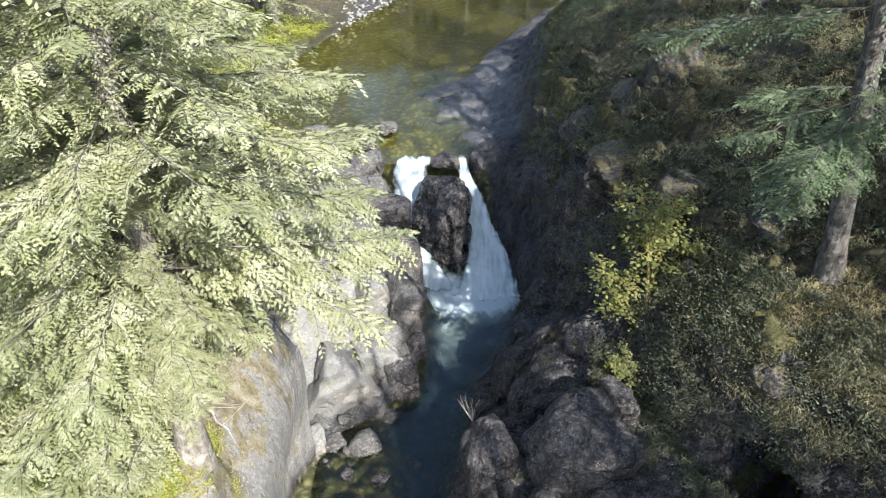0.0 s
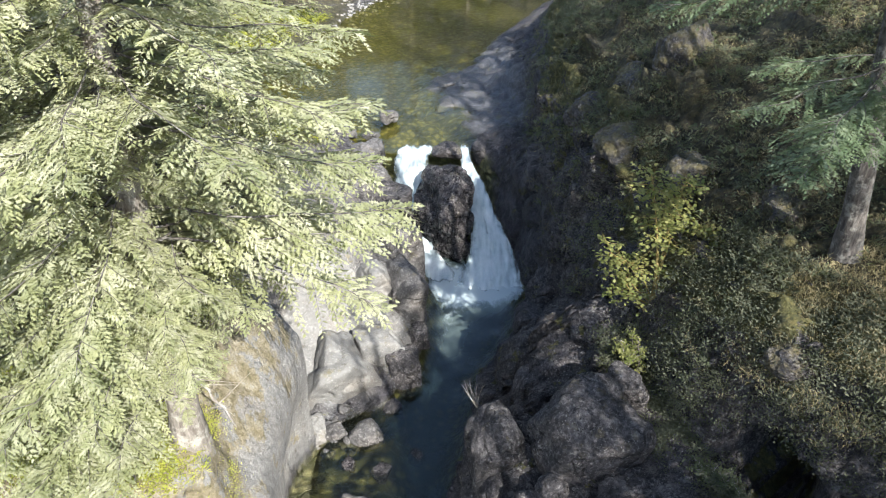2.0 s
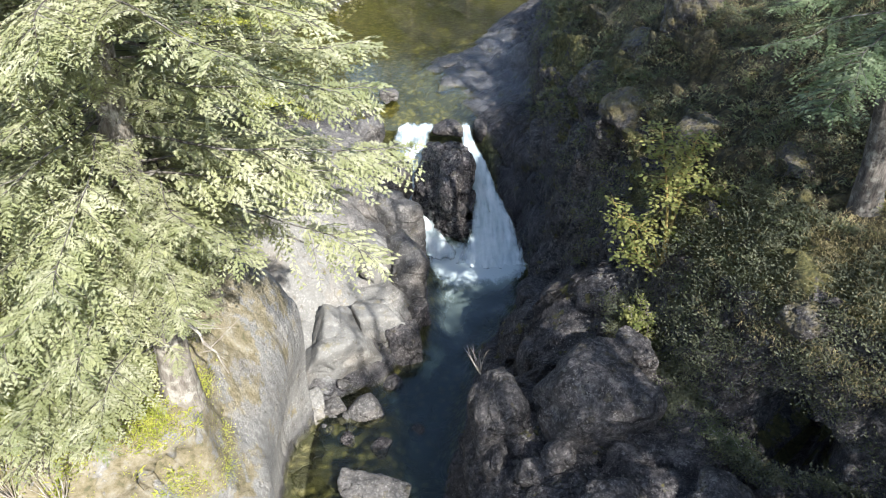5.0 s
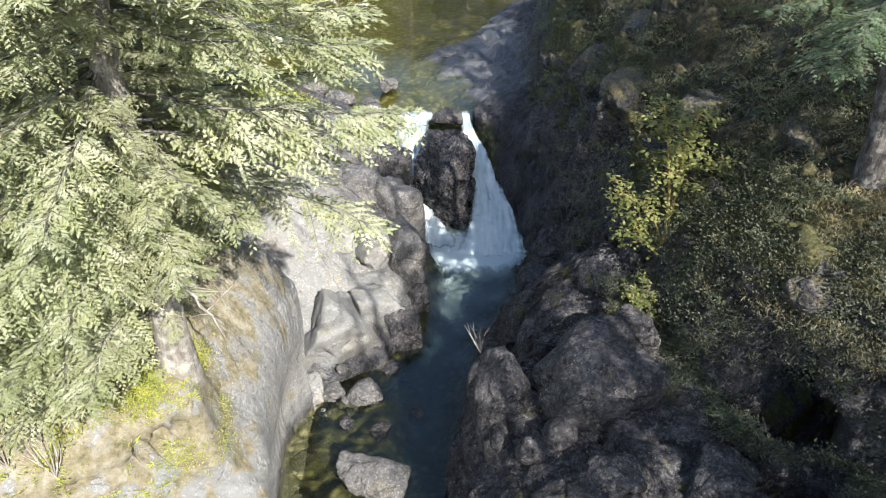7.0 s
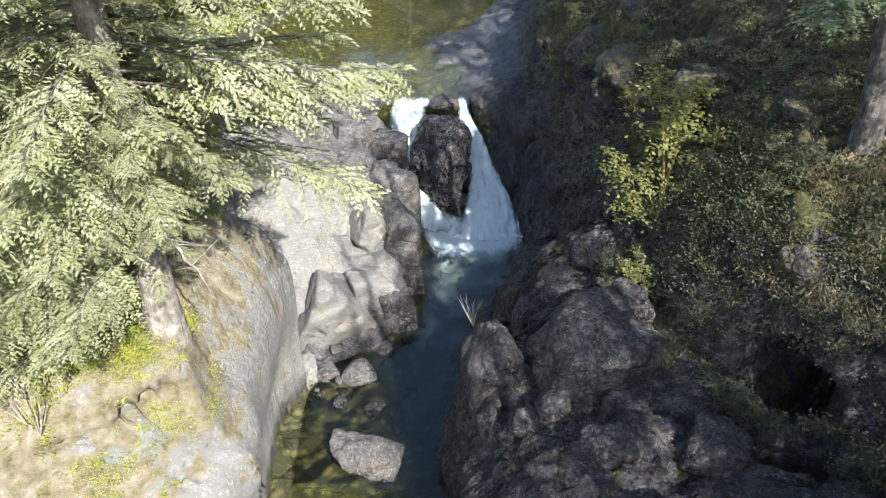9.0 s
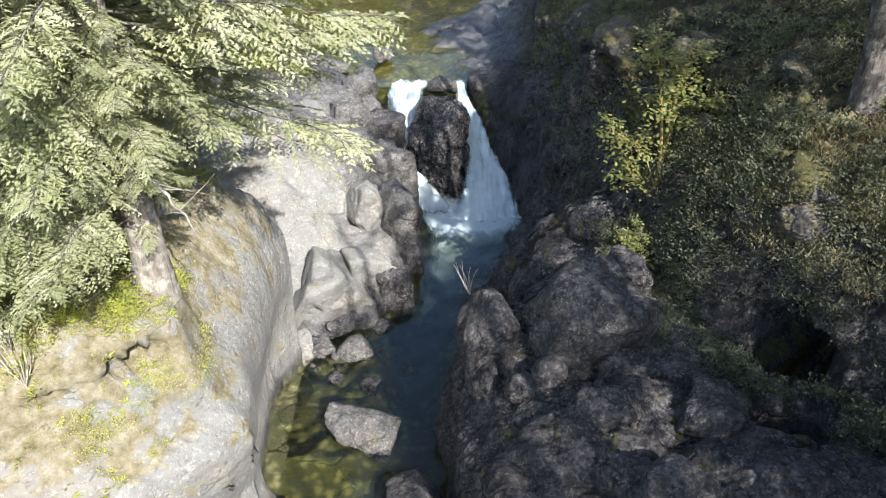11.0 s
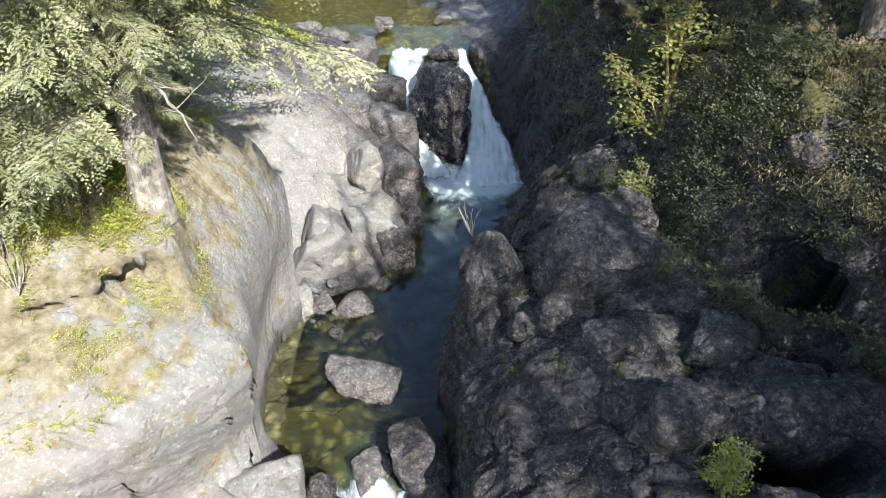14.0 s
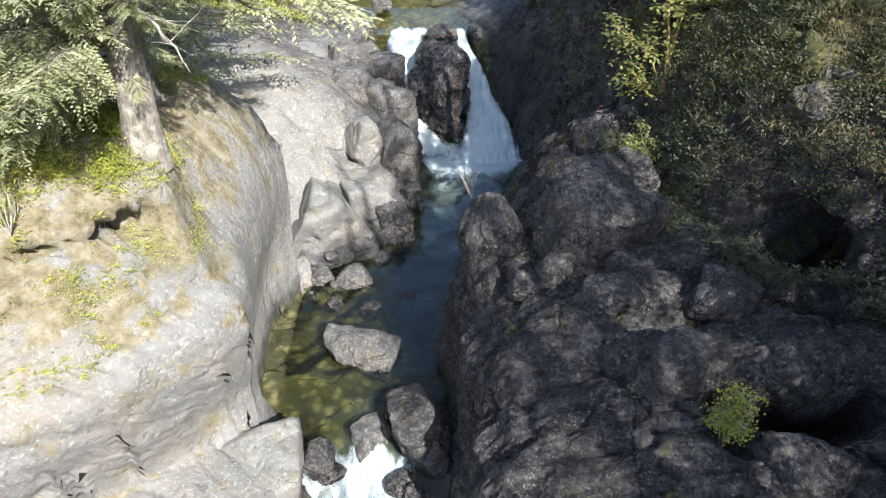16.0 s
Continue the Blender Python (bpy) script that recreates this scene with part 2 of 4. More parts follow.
GROUND = ground_material()
# One basalt toned by its light: pale for sunlit shore, dark for shaded bank.
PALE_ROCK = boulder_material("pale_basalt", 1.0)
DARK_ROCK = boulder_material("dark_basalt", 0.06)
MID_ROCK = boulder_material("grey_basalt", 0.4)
# Fern green darkened again, to deepen the gloom of cave and bank.
SHADE_LEAF = leaf_material("shade_toned_undergrowth_leaves", (0.028, 0.035, 0.027), (0.08, 0.09, 0.065), (0.16, 0.165, 0.115), 0.3)
MOSS_ROCK = boulder_material("moss_covered_basalt", 0.1, 0.9, 0.46)
WET_ROCK = boulder_material("wet_basalt", 0.0, 0.25)
# Paler basalt: the sky's reflection on the damp slabs is in its colour.
SLAB_ROCK = boulder_material("damp_grey_basalt", 0.5, 0.3)
BED = bed_material()
POOL = water_material("pool_water", (0.009, 0.016, 0.017), 0.95, (0.88, 0.88, 0.68), 0.012)
RIVER = water_material("river_water", (0.10, 0.095, 0.025), 0.4, (0.88, 0.86, 0.55), 0.004)
FALL = fall_material()
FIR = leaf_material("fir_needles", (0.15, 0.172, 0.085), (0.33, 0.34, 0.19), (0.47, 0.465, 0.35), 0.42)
# Same needles as FIR with the shaded bank's dimness put into the colour.
FIR_SHADE = leaf_material("shaded_fir_needles", (0.04, 0.065, 0.035), (0.09, 0.125, 0.065), (0.20, 0.235, 0.15), 0.25)
MAPLE = leaf_material("maple_leaves", (0.09, 0.115, 0.04), (0.17, 0.18, 0.06), (0.31, 0.29, 0.12), 0.4)
FERN = leaf_material("fern_leaves", (0.06, 0.077, 0.047), (0.125, 0.138, 0.08), (0.23, 0.225, 0.15), 0.35)
DRY = leaf_material("dry_grass", (0.11, 0.095, 0.05), (0.23, 0.19, 0.10), (0.38, 0.32, 0.19), 0.25)
BRIGHT = leaf_material("bright_shrub_leaves", (0.15, 0.19, 0.03), (0.27, 0.29, 0.05), (0.42, 0.40, 0.10), 0.4)
# BARK with the bank's shade put into its colour; also used for bough limbs.
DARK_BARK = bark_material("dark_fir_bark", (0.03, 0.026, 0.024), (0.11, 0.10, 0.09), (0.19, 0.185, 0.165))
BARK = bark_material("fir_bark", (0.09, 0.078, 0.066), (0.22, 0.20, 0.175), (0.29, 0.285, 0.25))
# Yellow tone puts the sun on the maple's limbs into the bark colour.
WARM_BARK = bark_material("sun_warmed_maple_bark", (0.10, 0.075, 0.03), (0.30, 0.22, 0.09), (0.30, 0.27, 0.08))
TWIG = bark_material("grey_twigs", (0.12, 0.10, 0.08), (0.30, 0.27, 0.23), (0.42, 0.41, 0.37))


# ---- ways to build ----
rng = np.random.default_rng(7)


class Bag:
    """Vertices and faces gathered for one mesh."""

    def __init__(self):
        self.v, self.f, self.m, self.n = [], [], [], 0

    def add(self, v, f, slot=0):
        v, f = np.asarray(v, float), np.asarray(f, int)
        self.v.append(v)
        self.f.append(f + self.n)
        self.m.append(np.full(len(f), slot))
        self.n += len(v)

    def mesh(self, name, mats, smooth=False):
        me = bpy.data.meshes.new(name)
        v = np.concatenate(self.v)
        me.vertices.add(len(v))
        me.vertices.foreach_set("co", v.astype(np.float32).ravel())
        loops = np.concatenate([f.ravel() for f in self.f])
        sizes = np.concatenate([np.full(len(f), f.shape[1]) for f in self.f])
        me.loops.add(len(loops))
        me.loops.foreach_set("vertex_index", loops.astype(np.int32))
        me.polygons.add(len(sizes))
        me.polygons.foreach_set("loop_start", np.r_[0, np.cumsum(sizes)[:-1]].astype(np.int32))
        me.polygons.foreach_set("material_index", np.concatenate(self.m).astype(np.int32))
        me.update(calc_edges=True)
        for mat in mats:
            me.materials.append(mat)
        me.polygons.foreach_set("use_smooth", np.full(len(sizes), smooth))
        return me


def part(name, bag, mats, parent=None, label="", smooth=False):
    ob = new(name, bag.mesh(name, mats if isinstance(mats, (list, tuple)) else [mats], smooth))
    ob.parent = parent
    return tagged(ob, label) if label else ob


def lattice(seed, n=(64, 64, 64)):
    return np.random.default_rng(seed).uniform(-1, 1, n)


LAT = lattice(3)


def vnoise(p, scale=1.0, octaves=4, rough=0.5):
    """Smooth value noise of points (n, 3)."""
    total, amp = np.zeros(len(p)), 1.0
    q = p * scale + 17.3
    for _ in range(octaves):
        i = np.floor(q).astype(int)
        f = q - i
        f = f * f * (3 - 2 * f)
        a, b = i % 64, (i + 1) % 64
        x0, y0, z0, x1, y1, z1 = a[:, 0], a[:, 1], a[:, 2], b[:, 0], b[:, 1], b[:, 2]
        u, v, w = f.T
        c00, c10 = LAT[x0, y0, z0] * (1 - u) + LAT[x1, y0, z0] * u, LAT[x0, y1, z0] * (1 - u) + LAT[x1, y1, z0] * u
        c01, c11 = LAT[x0, y0, z1] * (1 - u) + LAT[x1, y0, z1] * u, LAT[x0, y1, z1] * (1 - u) + LAT[x1, y1, z1] * u
        total += amp * ((c00 * (1 - v) + c10 * v) * (1 - w) + (c01 * (1 - v) + c11 * v) * w)
        amp *= rough
        q = q * 2.03 + 5.1
    return total


def blocks(p, size, seed=0):
    """Broken-rock relief: each jittered cell is a tilted facet. Returns the offset and the nearness to a joint."""
    q = p / size
    base = np.floor(q).astype(int)
    best, second = np.full(len(p), 9.0), np.full(len(p), 9.0)
    off = np.zeros(len(p))
    for dx in (-1, 0, 1):
        for dy in (-1, 0, 1):
            for dz in (-1, 0, 1):
                c = base + (dx, dy, dz)
                a = (c + (seed, 2 * seed, 3 * seed)) % 61
                j = np.stack([LAT[a[:, 0], a[:, 1], (a[:, 2] + k) % 64] for k in range(6)], 1)
                r = q - (c + 0.5 + 0.42 * j[:, :3])
                d = (r * r).sum(1)
                value = j[:, 3] * 0.6 + 0.7 * (r * j[:, 3:6]).sum(1)
                near = d < best
                second = np.where(near, best, np.minimum(second, d))
                off = np.where(near, value, off)
                best = np.where(near, d, best)
    return off, np.sqrt(second) - np.sqrt(best)


def rock_mesh(name, size, seed, mats, level=4, rough=0.16, chunk=0.9, worn=12.0, planes=18):
    """A boulder: a ball cut by planes, its edges worn, broken into facets and roughened."""
    bm = bmesh.new()
    bmesh.ops.create_icosphere(bm, subdivisions=level, radius=1.0)
    v = np.array([x.co for x in bm.verts])
    f = np.array([[x.index for x in y.verts] for y in bm.faces])
    bm.free()
    r = np.random.default_rng(seed)
    cut = r.normal(0, 1, (planes, 3))
    cut = np.vstack([cut / np.linalg.norm(cut, axis=1, keepdims=True), np.eye(3), -np.eye(3)])
    far = np.r_[r.uniform(0.80 if planes > 12 else 0.62, 1.05 if planes > 12 else 0.92, planes), np.full(6, 1.0)]
    lean = np.clip(v @ cut.T, 0, None) / far
    v = v / (lean**worn).sum(1, keepdims=True) ** (1 / worn)
    nrm = v / np.linalg.norm(v, axis=1, keepdims=True)
    q = v * size
    s = float(np.mean(size))
    a, ja = blocks(q + seed * 7.7, chunk * s, seed % 50)
    b, _ = blocks(q + seed * 3.1, 0.30 * s, seed % 40 + 5)
    d = 0.09 * s * a - 0.06 * s * np.exp(-ja * 10) + 0.035 * s * b + rough * s * vnoise(q + seed * 5.3, 1.1 / s, 6, 0.55) * 0.5
    bag = Bag()
    bag.add(q + nrm * d[:, None], f)
    return bag.mesh(name, mats, True)


def distance_to(line, x, y):
    """Signed distance of points from a polyline: above zero to the right of its way."""
    best = np.full(np.shape(x), 1e9)
    sign = np.ones(np.shape(x))
    for (ax, ay), (bx, by) in zip(line[:-1], line[1:]):
        ux, uy = bx - ax, by - ay
        t = np.clip(((x - ax) * ux + (y - ay) * uy) / (ux * ux + uy * uy), 0, 1)
        dx, dy = x - ax - t * ux, y - ay - t * uy
        d = np.hypot(dx, dy)
        side = np.where(ux * dy - uy * dx < 0, 1.0, -1.0)
        sign = np.where(d < best - 1e-9, side, sign)
        best = np.minimum(best, d)
    return best * sign


def smax(a, b, k=0.35):
    h = np.clip(0.5 + 0.5 * (a - b) / k, 0, 1)
    return b * (1 - h) + a * h + k * h * (1 - h)


def step(a, b, v):
    t = np.clip((v - a) / (b - a), 0, 1)
    return t * t * (3 - 2 * t)


# ---- the lie of the land ----
# The way of each edge runs upstream. Left shore, right shore, foot of the slope on the right, edge of the high ledge on the left.
LEFT_SHORE = [(-3.2, -30), (-3.3, 6), (-3.7, 10), (-4.0, 11.3), (-5.4, 13.4), (-5.2, 16.4), (-5.7, 18.2), (-4.6, 19.6), (-2.7, 20.6), (-2.1, 21.6), (-1.2, 23.2), (-0.8, 26.5), (-1.1, 29.5),
              (-1.6, 31.5), (-2.9, 33.6), (-3.1, 36.4), (-5.6, 38.4), (-8.8, 41), (-12, 43.5), (-13.5, 50), (-10.5, 58), (-7.5, 66), (-3, 74), (6, 82), (30, 95)]
RIGHT_SHORE = [(0.4, -30), (0.5, 8), (0.3, 12), (0.1, 14.5), (0.3, 17), (0.9, 20), (1.7, 23.2), (3.4, 26), (4.2, 28.4), (3.9, 31), (3.1, 34.5), (2.0, 36.6), (1.6, 39), (0.6, 42), (-1.6, 46.5), (-1.5, 48.5), (1.5, 51.8),
               (3.6, 57.5), (6.2, 62.5), (9.5, 70), (14, 74), (32, 84)]
SLOPE_FOOT = [(15, -30), (14.5, -4), (13.0, 6), (11.0, 10.2), (9.3, 12.2), (7.5, 14.5), (6.0, 17.3), (5.1, 21), (4.7, 27), (4.35, 33), (4.5, 38), (5.6, 44), (6.6, 52), (8.5, 60), (13, 68), (34, 78)]
LEDGE = [(-30, 2.0), (-10.5, 5.4), (-8.6, 6.4), (-7.5, 6.95), (-6.6, 7.5), (-5.7, 8.7), (-4.9, 9.6), (-4.45, 10.45), (-4.8, 11.8), (-5.08, 13.2), (-5.17, 15), (-5.2, 16.6), (-5.2, 18.6), (-5.7, 19.2), (-8, 19.6), (-30, 20)]
FALL_Y, RAPID_Y = 36.0, 11.2


def water_level(y):
    return np.interp(y, [-30, 8.5, 10.2, 12.2, 14, 31, 33.8, 36.6, 42, 62, 90], [-1.6, -1.5, -1.2, -0.35, 0, 0, 0.1, 4.15, 4.55, 4.95, 5.3])


def profile(d, y, stations):
    """Height at the distance d from an edge, from one list of distances and heights for each station along y, blended between them."""
    ys = [s[0] for s in stations]
    hs = np.stack([np.interp(d, s[1], s[2]) for s in stations])
    k = np.clip(np.interp(y, ys, range(len(ys))), 0, len(ys) - 1.001)
    i = k.astype(int)
    w = k - i
    pick = lambda n: np.take_along_axis(hs, n[None], 0)[0]
    return pick(i) * (1 - w) + pick(i + 1) * w


LOW_LEFT = [
    (4, [-1, 0, 0.6, 3, 9], [-3, -1.6, 0.6, 1.4, 2.2]),
    (11, [-1, 0, 0.5, 2.5, 9], [-2, -0.4, 1.2, 1.8, 2.2]),
    (16, [-1, 0, 0.5, 3, 9], [-1.5, -0.2, 0.3, 0.8, 3]),
    (20.5, [-1, 0, 0.4, 2.6, 5], [-1.4, -0.2, 0.2, 1.0, 2.2]),
    (23, [-1, 0, 0.5, 2.0, 4, 5.5], [-1.6, -0.3, 0.5, 1.0, 1.7, 3.4]),
    (26, [-1, 0, 0.5, 1.6, 3.4, 4.4, 6], [-1.6, -0.3, 1.0, 1.9, 2.0, 3.4, 5.0]),
    (27.6, [-1, 0, 0.5, 1.6, 2.6, 4, 6], [-1.6, -0.3, 1.4, 2.9, 3.3, 4.6, 5.6]),
    (34, [-1, 0, 0.5, 1.8, 5, 6.5], [-1.2, 0.0, 3.0, 4.4, 5.6, 6.2]),
    (38.6, [-1, 0, 0.4, 1.5, 8], [3.2, 4.3, 4.9, 5.0, 6.2]),
    (60, [-6, 0, 1, 6, 20], [3.8, 4.7, 5.0, 5.8, 9]),
]
LOW_RIGHT = [
    (14, [-1, 0, 0.6, 3], [-2, -0.2, 1.5, 4]),
    (17.5, [-1, 0, 0.5, 2.2, 4.5], [-1.6, -0.1, 1.0, 4.3, 6.3]),
    (20, [-1, 0, 0.5, 1.6, 2.6, 3.4, 4.5], [-1.6, -0.1, 1.0, 2.8, 5.2, 6.1, 6.6]),
    (25, [-1, 0, 0.4, 1.2, 3], [-1.6, -0.1, 0.9, 2.2, 4]),
    (30, [-1, 0, 0.3, 0.8, 2], [-1.6, -0.1, 1.6, 4.4, 6]),
    (34, [-1, 0, 0.3, 0.8, 2], [-1.6, 0.2, 2.4, 4.6, 6]),
    (38.4, [-1, 0, 0.4, 1.6, 4], [2.5, 4.0, 4.5, 5.0, 6.4]),
    (44, [-3, 0, 1, 4.5, 6, 8], [3.9, 4.5, 4.75, 5.0, 6.2, 8]),
    (60, [-6, 0, 1, 4, 8], [4.1, 4.7, 5.3, 6.6, 9]),
]
SLOPE = [
    (8, [-0.5, 0, 0.35, 0.8, 1.6, 3.4, 9, 30], [-6, 5.3, 8.6, 9.6, 10.6, 12.4, 16, 26]),
    (13, [-0.5, 0, 0.3, 0.6, 1.0, 2.0, 3.3, 6, 12, 30], [-6, 5.5, 8.5, 9.8, 10.5, 11.3, 12.2, 13.8, 17, 26]),
    (15.5, [-0.5, 0, 0.5, 1.0, 2.0, 3.3, 6, 12, 30], [-6, 5.8, 7.4, 9.4, 11.2, 12.3, 13.8, 17, 26]),
    (21, [-0.5, 0, 0.8, 2.2, 3.6, 6, 12, 30], [-6, 4.4, 7.6, 10.8, 12.2, 14.0, 18, 28]),
    (25, [-0.5, 0, 0.5, 0.9, 1.4, 2.0, 4.1, 5.5, 12, 30], [-6, 3, 6.6, 8.5, 10.8, 11.6, 13.9, 14.3, 18, 28]),
    (30, [-0.5, 0, 0.5, 1.5, 3.0, 5.5, 12, 30], [-6, 2.0, 6.6, 9.2, 11.9, 14.2, 18, 28]),
    (40, [-0.5, 0, 0.8, 1.8, 3.0, 6, 12, 30], [-2, 5.6, 8.6, 10.4, 12.0, 14.4, 19, 28]),
    (56, [-0.5, 0, 1, 3, 6, 12, 30], [0, 6.6, 8, 10, 12.5, 18, 28]),
]
LEDGE_RISE = [
    (11.2, [-0.5, -0.25, -0.08, 0, 0.3, 0.6, 0.85, 1.02, 1.12, 1.4, 2.0, 4], [-16, -9.5, -1.5, 0, 0.45, 0.85, 1.6, 2.2, 3.3, 3.65, 4.0, 4.4]),
    (12.4, [-0.5, -0.25, -0.08, 0, 0.3, 0.7, 1.2, 1.6, 2.0, 2.6, 5], [-16, -9.5, -1.5, 0, 0.7, 1.25, 2.2, 2.9, 3.1, 3.2, 3.5]),
    (20, [-0.5, -0.25, -0.08, 0, 0.3, 0.7, 1.4, 2.6, 5], [-16, -9.5, -1.5, 0, 0.9, 1.6, 2.0, 2.2, 2.6]),
]


def land(x, y):
    """Height of the ground, without its fine relief."""
    flat = np.stack([x, y, 0 * x], -1).reshape(-1, 3)
    wob = vnoise(flat, 0.55, 4).reshape(x.shape)
    wob2 = vnoise(flat + 40, 0.55, 4).reshape(x.shape)
    xs, ys = x + 0.16 * wob, y + 0.16 * wob2
    dl = -distance_to(LEFT_SHORE, xs, ys)
    dr = distance_to(RIGHT_SHORE, xs, ys)
    ds = distance_to(SLOPE_FOOT, xs, ys)
    dp = -distance_to(LEDGE, xs, ys)
    bed = water_level(y) - np.where(y > 34, np.interp(y, [34, 38.5, 42], [1.3, 1.1, 0.5]), np.interp(y, [8, 12, 15, 20, 34], [0.5, 0.5, 0.8, 2.2, 2.0]))
    h = bed + 0.15 * wob
    h = np.maximum(h, -0.27 - 1.1 * step(-2.4, -0.9, x + 0.4 * wob) + 0.2 * wob2 - 6 * step(19.4, 21, y) - 6 * step(13.5, 12, y) - 6 * step(-1.6, -0.6, x))
    h = smax(h, profile(dl, y, LOW_LEFT))
    h = smax(h, profile(dr, y, LOW_RIGHT) - 6 * step(17.0, 15.5, y))
    # the rounded rock mass on the right, its top rising from the water
    top = np.interp(x, [0.3, 0.8, 1.5, 3.0, 4.3, 6, 9, 14], [2.1, 3.0, 4.2, 4.95, 5.8, 5.6, 5.7, 6.5]) - 0.42 * np.clip(8.2 - y, 0, 9) + 0.9 * step(13.2, 15.2, y) * step(3.4, 2.2, x)
    side = np.minimum(np.interp(dr, [-0.6, 0, 0.35, 0.8], [-7, -2.5, 0, 0.0]), np.interp(y, [15.6, 16.6, 17.3], [0, -2.5, -8]))
    h = smax(h, top + side)
    h = smax(h, profile(ds, y, SLOPE), 0.5)
    # unseen valley sides, raised so that the river mirrors ground instead of sky
    h = h + 34 * step(92, 150, y) + 26 * step(-24, -70, x)
    # the high ledge on the left
    lip = np.interp(y, [6, 9, 10.4, 13, 16.3, 18.6, 20], [5.7, 5.9, 5.7, 6.3, 6.5, 6.0, 5.8]) + 0.10 * np.clip(-8 - x, 0, 20)
    h = smax(h, lip + profile(dp, y, LEDGE_RISE), 0.2)
    return h


# caves, pits and clefts in the rock: middle, half sizes, depth
HOLLOWS = [
    ((9.45, 12.75, 6.2), (1.15, 1.0, 0.8), 4.2),
    ((8.7, 10.75, 5.4), (0.95, 0.5, 1.4), 4.0),
    ((8.1, 7.75, 5.2), (1.25, 0.5, 1.6), 4.6),
    ((6.0, 7.6, 5.2), (0.35, 0.8, 0.9), 1.6),
    ((-6.2, 9.7, 8.35), (0.75, 0.6, 0.25), 1.2),
    ((-7.5, 8.5, 8.55), (0.8, 0.6, 0.08), 0.5),
    ((-5.65, 9.5, 6.4), (0.45, 0.5, 0.07), 0.4),
    ((-5.75, 20.6, 0.9), (0.13, 0.6, 0.9), 0.8),
    ((-4.3, 21.8, 0.9), (0.10, 0.4, 0.5), 0.6),
    ((3.0, 13.0, 4.6), (0.5, 0.5, 0.5), 0.6),
    ((-6.75, 7.65, 6.25), (0.9, 0.6, 0.07), 0.35),
]


def ground_sheet():
    def spread(parts):
        return np.concatenate([np.arange(a, b, s) for a, b, s in parts])

    ys = spread([(-60, -10, 3), (-10, 5, 0.5), (5, 20, 0.07), (20, 40, 0.1), (40, 70, 0.25), (70, 110, 2), (110, 420, 20)])
    fine = spread([(-300, -60, 20), (-60, -16, 2), (-16, 16, 0.04), (16, 60, 1), (60, 300, 20)])
    count = 430
    gx, gy = np.meshgrid(fine, ys)
    gh = land(gx, gy)
    # spread the columns of each row evenly along its outline, so that cliffs get as many as flats
    rows = []
    for k in range(len(ys)):
        weight = np.where(np.abs(fine[:-1]) < 15, 1.0, 0.12)
        arc = np.r_[0, np.cumsum(weight * np.hypot(np.diff(fine), 0.8 * np.diff(gh[k])))]
        rows.append(np.interp(np.linspace(0, arc[-1], count), arc, fine))
    x = np.array(rows)
    ker = np.array([1, 4, 6, 4, 1]) / 16
    pad = np.pad(x, ((2, 2), (0, 0)), mode="edge")
    x = sum(ker[i] * pad[i:i + len(ys)] for i in range(5))
    y = np.repeat(ys[:, None], count, 1)
    z = land(x, y)
    # and the rows of each column likewise
    more = 1 + np.minimum(np.abs(np.diff(z, axis=0)) / 0.10, 30) * ((ys[:-1] > 5) & (ys[:-1] < 42))[:, None]
    wide = np.array([1, 2, 3, 4, 5, 4, 3, 2, 1]) / 25
    pad = np.pad(more, ((0, 0), (4, 4)), mode="edge")
    more = sum(wide[i] * pad[:, i:i + count] for i in range(9))
    arc = np.vstack([np.zeros(count), np.cumsum(more, axis=0)])
    arc /= arc[-1]
    rows = 760
    even = np.linspace(0, 1, rows)
    mean = arc.mean(1)
    arc = 0.75 * arc + 0.25 * mean[:, None]
    y2 = np.stack([np.interp(even, arc[:, k], ys) for k in range(count)], 1)
    x = np.stack([np.interp(y2[:, k], ys, x[:, k]) for k in range(count)], 1)
    y, ys = y2, even
    z = land(x, y)
    p = np.stack([x, y, z], -1)
    nrm = np.cross(np.gradient(p, axis=1), np.gradient(p, axis=0))
    nrm /= np.linalg.norm(nrm, axis=-1, keepdims=True) + 1e-9
    q, nf = p.reshape(-1, 3), nrm.reshape(-1, 3)
    ds = distance_to(SLOPE_FOOT, q[:, 0], q[:, 1])
    stone = np.clip(1.2 - step(0.6, 3.0, ds) * step(0.4, 0.9, nf[:, 2]) * 0.5, 0.5, 1.2)
    right = step(-1.5, 0.5, q[:, 0])
    skew = q + 0.20 * np.stack([vnoise(q + k, 0.9, 3) for k in (3, 23, 43)], 1)
    a, ja = blocks(skew * [1, 1, 0.8], 2.3, 1)
    b, jb = blocks(skew * [1, 1, 1.3] + 9, 0.62, 2)
    c, jc = blocks(skew + 19, 0.26, 4)
    d = (0.34 * a - 0.30 * np.exp(-ja * 11)) * (0.35 + 0.65 * right) + (0.10 * b - 0.10 * np.exp(-jb * 9)) * (0.4 + 0.6 * right) + (0.015 + 0.05 * right) * c - 0.04 * right * np.exp(-jc * 8) + (0.03 + 0.09 * right) * vnoise(q, 0.7, 5, 0.5)
    layer = (q[:, 2] + 0.5 * vnoise(q, 0.35, 4)) / 1.25
    layer2 = (q[:, 2] + 0.3 * vnoise(q + 7, 0.6, 4)) / 0.42
    d += (1 - right) * step(2.0, 3.5, q[:, 2]) * (0.06 * (layer - np.floor(layer)) + 0.015 * (layer2 - np.floor(layer2)) - 0.04)
    shelf = (q[:, 2] + 0.9 * vnoise(q + 13, 0.3, 4)) / 1.7
    d += right * step(0.3, 1.6, ds) * (0.75 * (shelf - np.floor(shelf)) ** 2 - 0.3)
    wall = -distance_to(LEDGE, q[:, 0], q[:, 1])
